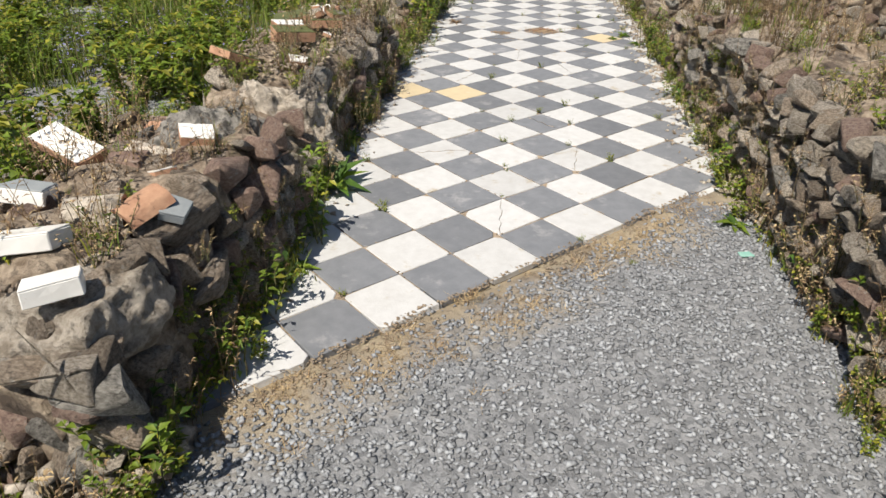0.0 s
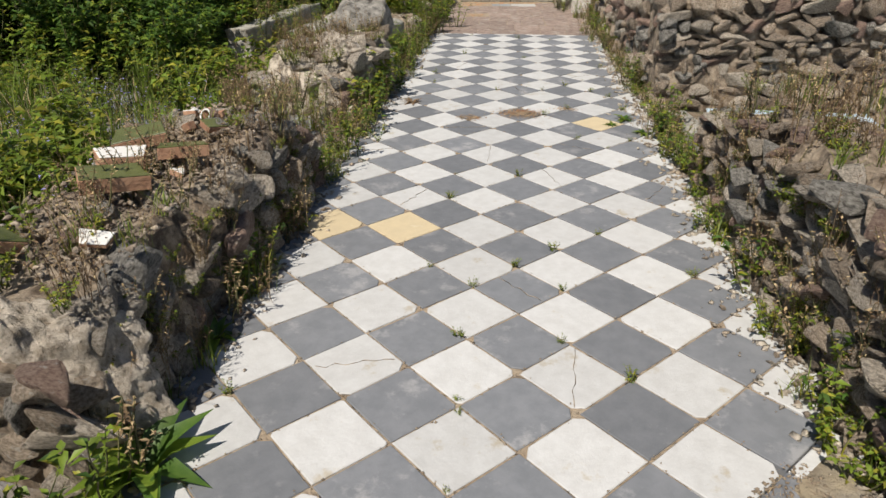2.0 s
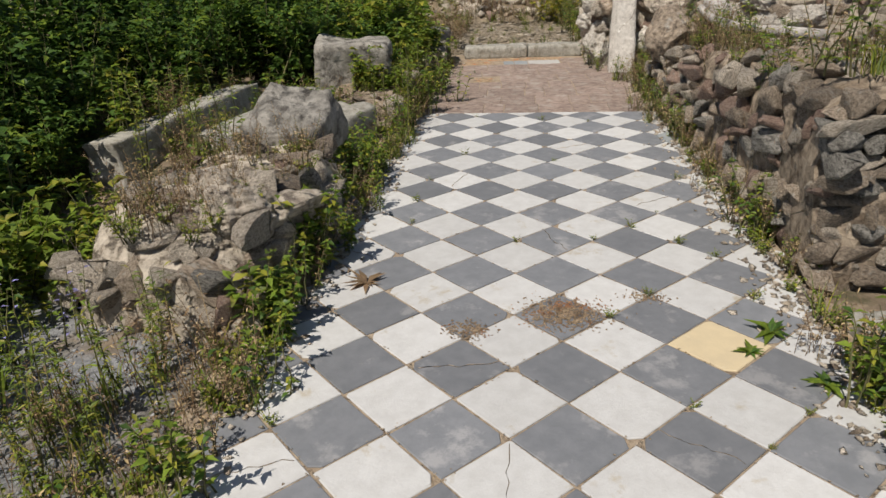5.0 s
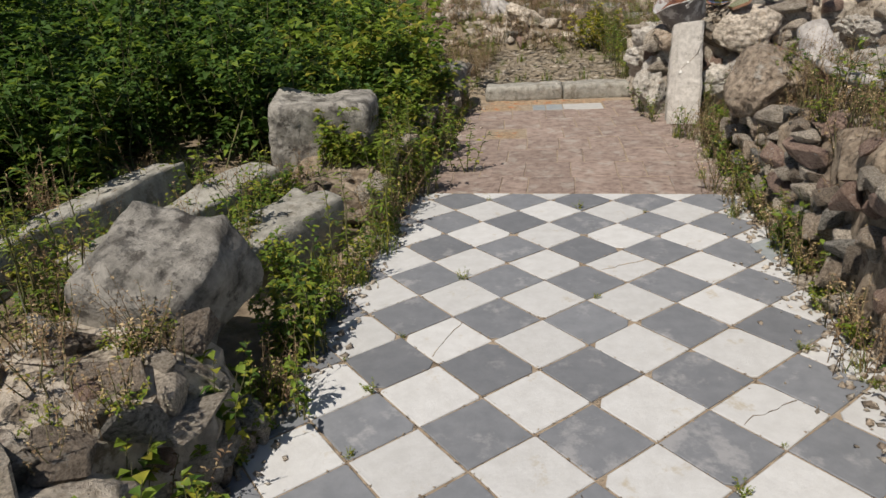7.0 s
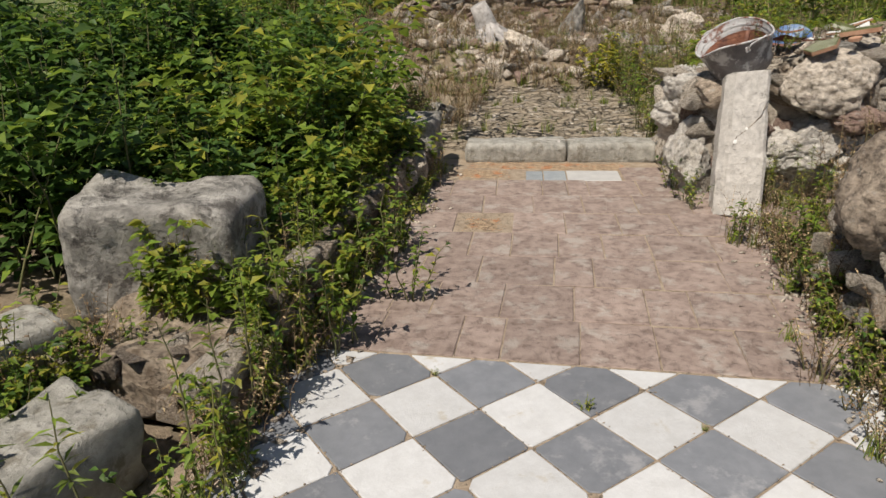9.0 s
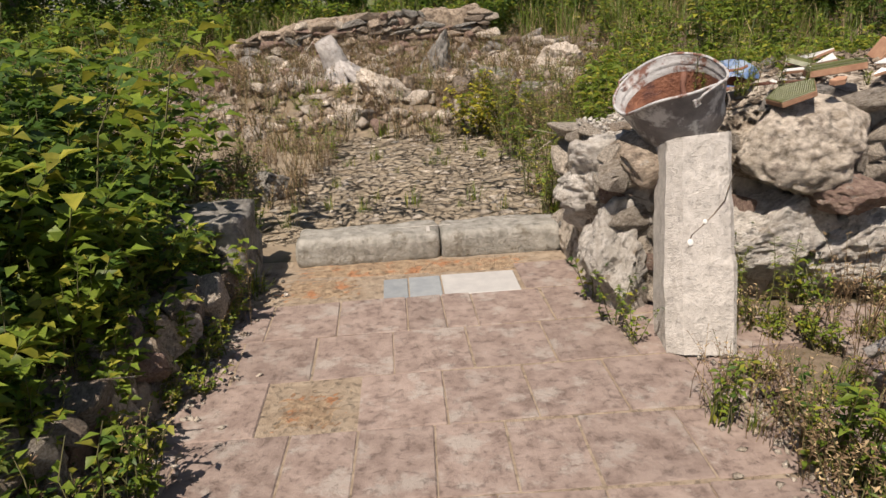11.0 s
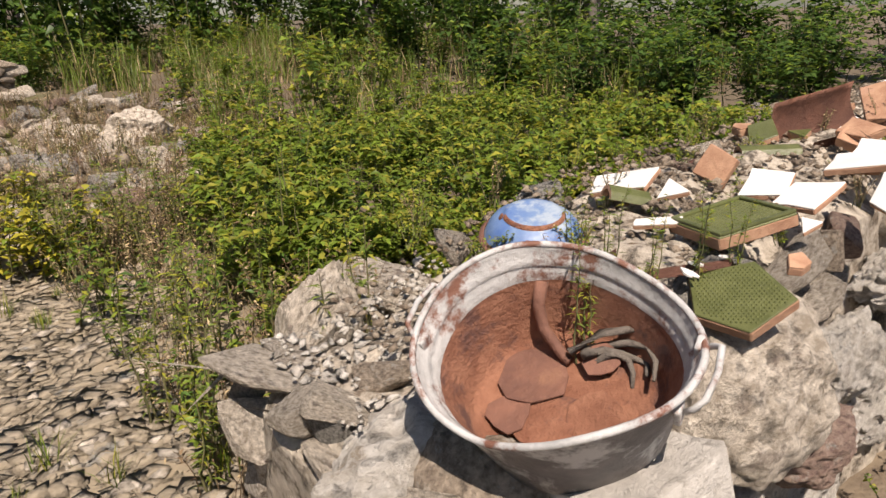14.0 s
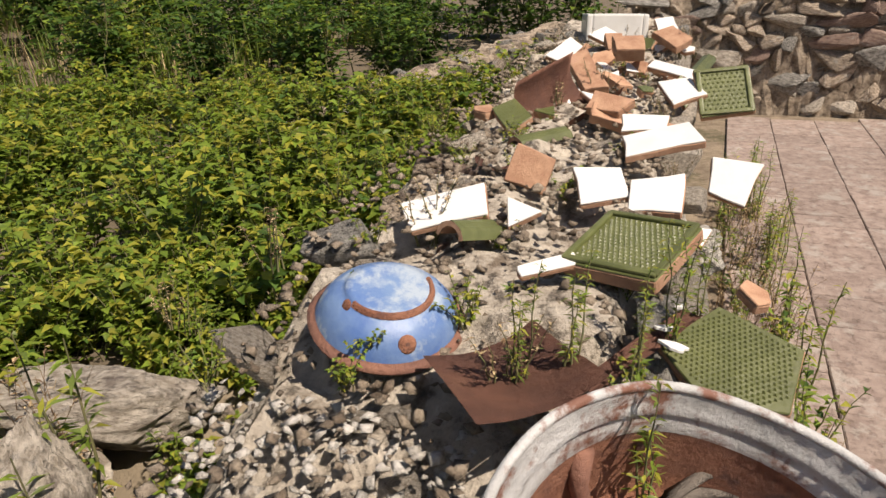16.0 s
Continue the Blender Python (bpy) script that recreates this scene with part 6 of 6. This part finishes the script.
# shards on the west wall
for _i, (_lb, _x, _y, _z, _w, _d, _h, _rx, _ry, _rz, _g, _c) in enumerate((
        ("long curved white glazed shard", -1.18, -2.86, 0.60, 0.36, 0.16, 0.04, 14, 8, -25, M_GLAZE, 4),
        ("white moulded cornice piece", -0.86, -3.55, 0.59, 0.25, 0.10, 0.05, -14, 0, 24, M_GLAZE, 4),
        ("small white glazed ceramic block", -0.66, -3.72, 0.57, 0.16, 0.08, 0.05, -6, 0, 38, M_GLAZE, 4),
        ("dark blue-grey glazed shard", -0.60, -3.22, 0.56, 0.10, 0.11, 0.03, 10, 24, 12, M_SLATE, 4),
        ("white glazed tile piece tilted on stone", -0.77, -2.66, 0.58, 0.15, 0.15, 0.04, 12, 10, 25, M_GLAZE, 4),
        ("pale broken stone slab", -0.88, -2.80, 0.56, 0.22, 0.09, 0.03, 4, 4, -12, M_LIME, 4),
        ("reddish brick fragment on the wall", -0.92, -2.92, 0.55, 0.16, 0.10, 0.06, 4, 0, 8, M_RED, 4),
        ("pale green glazed block", -1.08, -3.22, 0.57, 0.20, 0.12, 0.05, -10, 0, -8, M_SLATE, 4),
        ("green stove tile with ridged face", -1.10, -1.46, 0.57, 0.24, 0.22, 0.04, -24, 4, -30, M_GREEN, 4),
        ("broken stove tile with white and red edge", -0.94, -0.98, 0.58, 0.26, 0.16, 0.06, 8, 6, 40, M_GREEN, 4),
        ("grey broken slab on the wall top", -1.14, -0.36, 0.55, 0.28, 0.22, 0.05, 6, -8, 20, M_GREEN, 4),
        ("white glazed brick with orange side", -1.04, -0.70, 0.56, 0.22, 0.13, 0.06, 4, 6, 35, M_GLAZE, 4),
        ("green ridged stove tile over a hollow", -0.84, -0.60, 0.57, 0.24, 0.12, 0.05, -8, 4, 30, M_GREEN, 4),
        ("small white glazed tile shard", -1.07, 0.06, 0.56, 0.10, 0.09, 0.02, 10, 20, 30, M_GLAZE, 3),
        ("green glazed tile shard", -0.90, -0.14, 0.55, 0.14, 0.12, 0.03, 14, 10, 60, M_GREEN, 4),
        ("reddish brick on the wall edge", -1.14, -2.22, 0.42, 0.17, 0.12, 0.07, 4, 4, 30, M_RED, 4),
        ("small orange brick fragment", -1.02, -2.48, 0.50, 0.13, 0.10, 0.06, 8, 0, 10, M_TERRA, 4))):
    shard(_lb, pose(_x, _y, _z - 0.005, _rx, _ry, _rz), _w, _d, _h, _g, 200 + _i, 0, "shards on the west wall", _c, M_GLAZE if "cornice" in _lb or "block" in _lb else M_TERRA if _g in (M_GLAZE, M_GREEN) else _g)
moulding("curved orange roof tile piece", pose(-0.67, -3.26, 0.56, 0, -10, 65), 0.16, 0.07, M_TERRA, "shards on the west wall")
moulding("terracotta bracket fragment with pale slip", pose(-0.80, -3.30, 0.56, 20, 0, 20), 0.17, 0.07, M_LIME, "shards on the west wall")


def cup():
    t = thing("jar", pose(-0.95, 0.05, 0.53, 60, 0, -30), "small brown glazed jar lying on its side", "jar", "")
    part("body", lathe([(0.0, 0.0), (0.035, 0.0), (0.045, 0.02), (0.048, 0.05), (0.04, 0.075), (0.032, 0.082), (0.028, 0.078), (0.034, 0.06), (0.036, 0.03), (0.0, 0.01)], 24), M_RED, t)
    part("rim", lathe([(0.033, 0.080), (0.037, 0.084), (0.033, 0.088), (0.028, 0.084)], 24), M_GLAZE, t, "white rim")
    return t


cup()

# ---- opening on the east side ----
_o = part("metal_sheet", slab_poly([(-0.48, -0.36), (0.75, -0.36), (0.75, 0.36), (-0.42, 0.36)], 0.015, 0.003), M_SHEET)
_o.matrix_basis = pose(2.45, 1.83, 0.055, 2, 0, -3)
tagged(_o, "pale blue painted sheet lying in the side opening", "metal sheet")
dressed("kerb_stone", "pale stone sill of the side opening", "sill", (0.17, 0.85, 0.1), pose(1.86, 1.75, -0.03, 0, 0, 8), M_STEP, 12, 0.012, 0.006)
_o = part("glass_shard", slab_poly([(-0.035, -0.014), (0.035, -0.018), (0.028, 0.02), (-0.03, 0.02)], 0.010, 0.003), M_TEAL)
_o.matrix_basis = pose(1.50, -2.25, 0.005, 4, 4, 20)
tagged(_o, "turquoise glass shard lying on the gravel", "glass shard")
_o = part("loose_slab", slab_poly([(-0.14, -0.12), (0.1, -0.15), (0.16, 0.02), (0.02, 0.14), (-0.13, 0.1)], 0.02, 0.005), M_SLATE)
_o.matrix_basis = pose(1.62, 5.02, -0.004, 2, -3, 20)
tagged(_o, "loose broken grey tile at the passage edge", "tile")
_o = part("loose_slab", slab_poly([(-0.1, -0.06), (0.08, -0.07), (0.1, 0.05), (-0.06, 0.07)], 0.03, 0.008), M_LIME)
_o.matrix_basis = pose(1.66, 4.62, 0.0, 4, 4, -30)
tagged(_o, "pale broken stone at the passage edge", "stone")


# ---- dead wood ----
def branch():
    pts = [(1.92, 6.06, 0.87), (1.95, 6.02, 0.83), (1.99, 5.88, 0.79), (2.06, 5.66, 0.765), (2.16, 5.42, 0.755), (2.36, 5.22, 0.75), (2.62, 5.06, 0.74)]
    t = part("fallen_branch", tube(pts, lambda k: 0.030 + 0.014 * k + 0.004 * math.sin(k * 17), 12), M_DRIFT)
    return tagged(t, "bent grey bare branch resting on the wall", "branch")


branch()
_o = part("dead_stick", tube([(1.99, 6.02, 0.80), (2.05, 6.03, 0.60), (2.13, 5.95, 0.35), (2.20, 5.85, 0.06)], lambda k: 0.024 + 0.01 * k, 9), M_RUST_DK)
tagged(_o, "dark dead stick propped under the bare branch", "stick")


def stump(name, label, m, size, seed):
    t = thing(name, m, label, "stump")
    r = random.Random(seed)
    part("trunk", tube([(0, 0, 0), (0.02, 0.03, 0.3 * size), (0.0, 0.06, 0.62 * size), (-0.05, 0.08, 0.85 * size)], lambda k: size * (0.27 - 0.12 * k + 0.02 * math.sin(k * 9)), 14), M_DRIFT, t, "bleached split trunk")
    for i in range(9):
        a = -2.9 + 2.7 * i / 8 + r.uniform(-0.1, 0.1)
        l = size * r.uniform(0.45, 0.8)
        pts = [Vector((math.cos(a) * k * l, math.sin(a) * k * l, size * (0.55 * (1 - k) ** 1.3) - 0.03 + 0.02 * r.random())) for k in (0.1, 0.35, 0.6, 0.8, 1)]
        part("root", tube(pts, lambda k: size * (0.085 - 0.055 * k), 8), M_DRIFT, t, "bleached splayed root")
    return t


stump("tree_stump", "bleached grey tree stump with splayed roots", pose(-0.80, 14.5, 0.40, 0, -12, 40), 0.80, 3)
stump("dead_root_stock", "whitened dead root stock leaning on the wall", pose(2.42, 7.3, 0.30, -10, -14, -40), 0.70, 6)
boulder("pale flat boulder beside the stump", (-0.25, 13.9, 0.50), (0.75, 0.5, 0.36), (0, 12, -20), "lime", 412, 10, 0.08)
boulder("pale boulder on the rubble bank", (2.2, 15.2, 0.62), (0.7, 0.5, 0.5), (0, 0, 30), "lime", 413, 10, 0.08)
boulder("grey standing stone on the bank", (0.45, 15.2, 0.65), (0.4, 0.35, 0.7), (0, 0, 30), "grey", 414, 10, 0.08)
boulder("grey rough boulder beside the path", (-0.85, 10.55, 0.12), (0.34, 0.3, 0.3), (0, 0, 60), "grey", 415, 10, 0.08)
boulder("pale veined stone at the weed edge", (1.61, 9.76, 0.46), (0.26, 0.24, 0.50), (0, 10, 20), "lime", 416, 10, 0.06)

for _i in range(20):
    _x = -11 + 1.35 * _i + 0.4 * math.sin(_i * 5)
    _y = 21.5 + 1.5 * math.sin(_i * 2.3)
    _k = 2.3 + 0.4 * math.sin(_i * 3.1)
    plant("shrub", "dense green shrub of the far hedge", "shrub", CLUMP[_i % 3], Matrix.LocRotScale((_x, _y, lift(_x, _y) - 0.1), Euler((0, 0, _i)), (_k, _k, _k * 1.5)), "far hedge")
for _i, (_x, _y) in enumerate(((7.2, 12.4), (8.2, 13.2), (9.4, 12.0), (10.4, 12.8), (10.8, 9.6), (10.6, 7.6), (6.2, 14.2), (11.4, 14.0))):
    plant("shrub", "leafy green shrub behind the ruin", "shrub", CLUMP[_i % 3], Matrix.LocRotScale((_x, _y, lift(_x, _y) - 0.1), Euler((0, 0, _i)), (1.5, 1.5, 1.2)), "shrubs behind the ruin")
for _i in range(22):
    _x = -14 + 1.5 * _i
    _y = 26.5 + 1.2 * math.sin(_i * 1.7)
    plant("shrub", "tall dark shrub of the far hedge", "shrub", CLUMP[_i % 3], Matrix.LocRotScale((_x, _y, lift(_x, _y) - 0.1), Euler((0, 0, _i * 2)), (3.2, 3.2, 4.2)), "far hedge")
# sandy crumbs in the tile joints, pale rubble under the bowl
_g = []
for _ in range(6500):
    _c, _rr = int(_r.randint(-2, 9)), int(_r.randint(-14, 30))
    if (_c + _rr) % 2 == 0:
        continue
    _t = abs(_r.normal(0, 0.09))
    _a = int(_r.randint(0, 4)) * 1.5708 + 0.7854
    _px, _py = 0.2 * _c + _t * math.cos(_a) + _r.normal(0, 0.006), 0.2 * _rr + _t * math.sin(_a) + _r.normal(0, 0.006)
    if _py - _px > -2.95 and -0.6 < _px < 1.65:
        _g.append((_px, _py, 0.0))
chips("sand_crumbs", "sand and moss crumbs in the tile joints", "sand", _g, (0.004, 0.014), M_ROAD, 31, 0.4)
_g = [(x, y, 0.745 + 0.15 * ease(1.35, 1.95, x) + 0.01) for x, y in zip(_r.uniform(1.25, 1.82, 420), _r.uniform(8.75, 9.3, 420))]
chips("loose_rubble", "pale broken mortar lumps on the wall end", "rubble", _g, (0.012, 0.05), M_PLASTER, 33, 0.6)

for _i, (_x, _y, _z, _w) in enumerate(((2.27, 8.60, 0.058, 0.016), (2.36, 8.50, 0.066, 0.012), (1.98, 8.47, 0.03, 0.022), (2.03, 8.49, 0.035, 0.016), (2.11, 8.47, 0.04, 0.012))):
    _p = [(_w * (1 + 0.4 * math.sin(3 * a + _i)) * math.cos(a), 0.7 * _w * math.sin(a)) for a in [6.28318 * k / 10 for k in range(10)]]
    _o = part("plaster_spot", slab_poly(_p, 0.006, 0.001), M_GLAZE)
    _o.matrix_basis = pose(_x, _y, 0.985 + _z, 8, -8, 40 * _i)
    tagged(_o, "small white plaster splash on the green tile", "plaster", "plaster splashes")
# more broken ceramics heaped along the wall top
_q2 = random.Random(91)
for _i in range(26):
    _x, _y = _q2.uniform(2.9, 5.4), _q2.uniform(8.5, 9.3)
    _gl = _q2.choice((M_GLAZE, M_GLAZE, M_TERRA, M_TERRA, M_GREEN))
    _nm = {M_GLAZE: "white glazed shard among heaped broken tiles", M_TERRA: "raw terracotta shard among heaped broken tiles", M_GREEN: "olive green glazed shard among heaped tiles"}[_gl]
    shard(_nm, Matrix.Translation((_x, _y, wtop(_x) + 0.02)) @ pose(0, 0, 0, _q2.uniform(-25, 25), -_q2.uniform(0, 45), 0) @ pose(0, 0, 0, 0, 0, _q2.uniform(0, 360)), _q2.uniform(0.09, 0.2), _q2.uniform(0.06, 0.14), _q2.uniform(0.012, 0.04), _gl, 400 + _i, 0, "heaped broken tiles", _q2.choice((3, 4, 4, 5)))
_q3 = random.Random(17)
for _i in range(14):
    _x, _y = _q3.uniform(-1.2, -0.68), _q3.choice((_q3.uniform(-4.0, -2.45), _q3.uniform(-1.4, 0.1)))
    _gl = _q3.choice((M_GLAZE, M_TERRA, M_SLATE, M_RED))
    _nm = {M_GLAZE: "small white glazed shard on the wall", M_TERRA: "small terracotta shard on the wall", M_SLATE: "dark slate-coloured shard on the wall", M_RED: "reddish brick chip on the wall"}[_gl]
    shard(_nm, pose(_x, _y, 0.55, _q3.uniform(-20, 20), _q3.uniform(-20, 20), _q3.uniform(0, 360)), _q3.uniform(0.07, 0.16), _q3.uniform(0.06, 0.11), _q3.uniform(0.015, 0.04), _gl, 500 + _i, 0, "shards on the west wall", _q3.choice((3, 4, 5)), M_TERRA if _gl == M_GLAZE else _gl)

_g = [(0.62 + _r.normal(0, 0.085), 2.22 + _r.normal(0, 0.065), 0.002) for _ in range(1500)] + [(0.22 + _r.normal(0, 0.05), 2.06 + _r.normal(0, 0.035), 0.002) for _ in range(350)] + [(0.98 + _r.normal(0, 0.05), 2.38 + _r.normal(0, 0.03), 0.002) for _ in range(160)]
chips("sand_crumbs", "dry orange sand and moss over cracked tiles", "sand", _g, (0.005, 0.018), M_DIRT, 41, 0.4)
plant("dead_weed", "withered brown weed lying on the tiles", "plant", rosette(301, 14, 0.13, 0.03, (5,)), Matrix.LocRotScale((-0.30, 2.46, 0.0), Euler((0, 0, 1)), (1, 1, 0.5)))
for _i, (_x, _y) in enumerate(((9.0, 16.0), (10.0, 15.0), (11.0, 14.6), (12.0, 13.4), (13.0, 12.4), (13.5, 10.8), (13.6, 9.2), (13.2, 7.4), (8.0, 17.0), (7.0, 17.6))):
    plant("shrub", "tall dark shrub behind the ruin", "shrub", CLUMP[_i % 3], Matrix.LocRotScale((_x, _y, lift(_x, _y) - 0.1), Euler((0, 0, _i)), (2.0, 2.0, 2.0)), "shrubs behind the ruin")
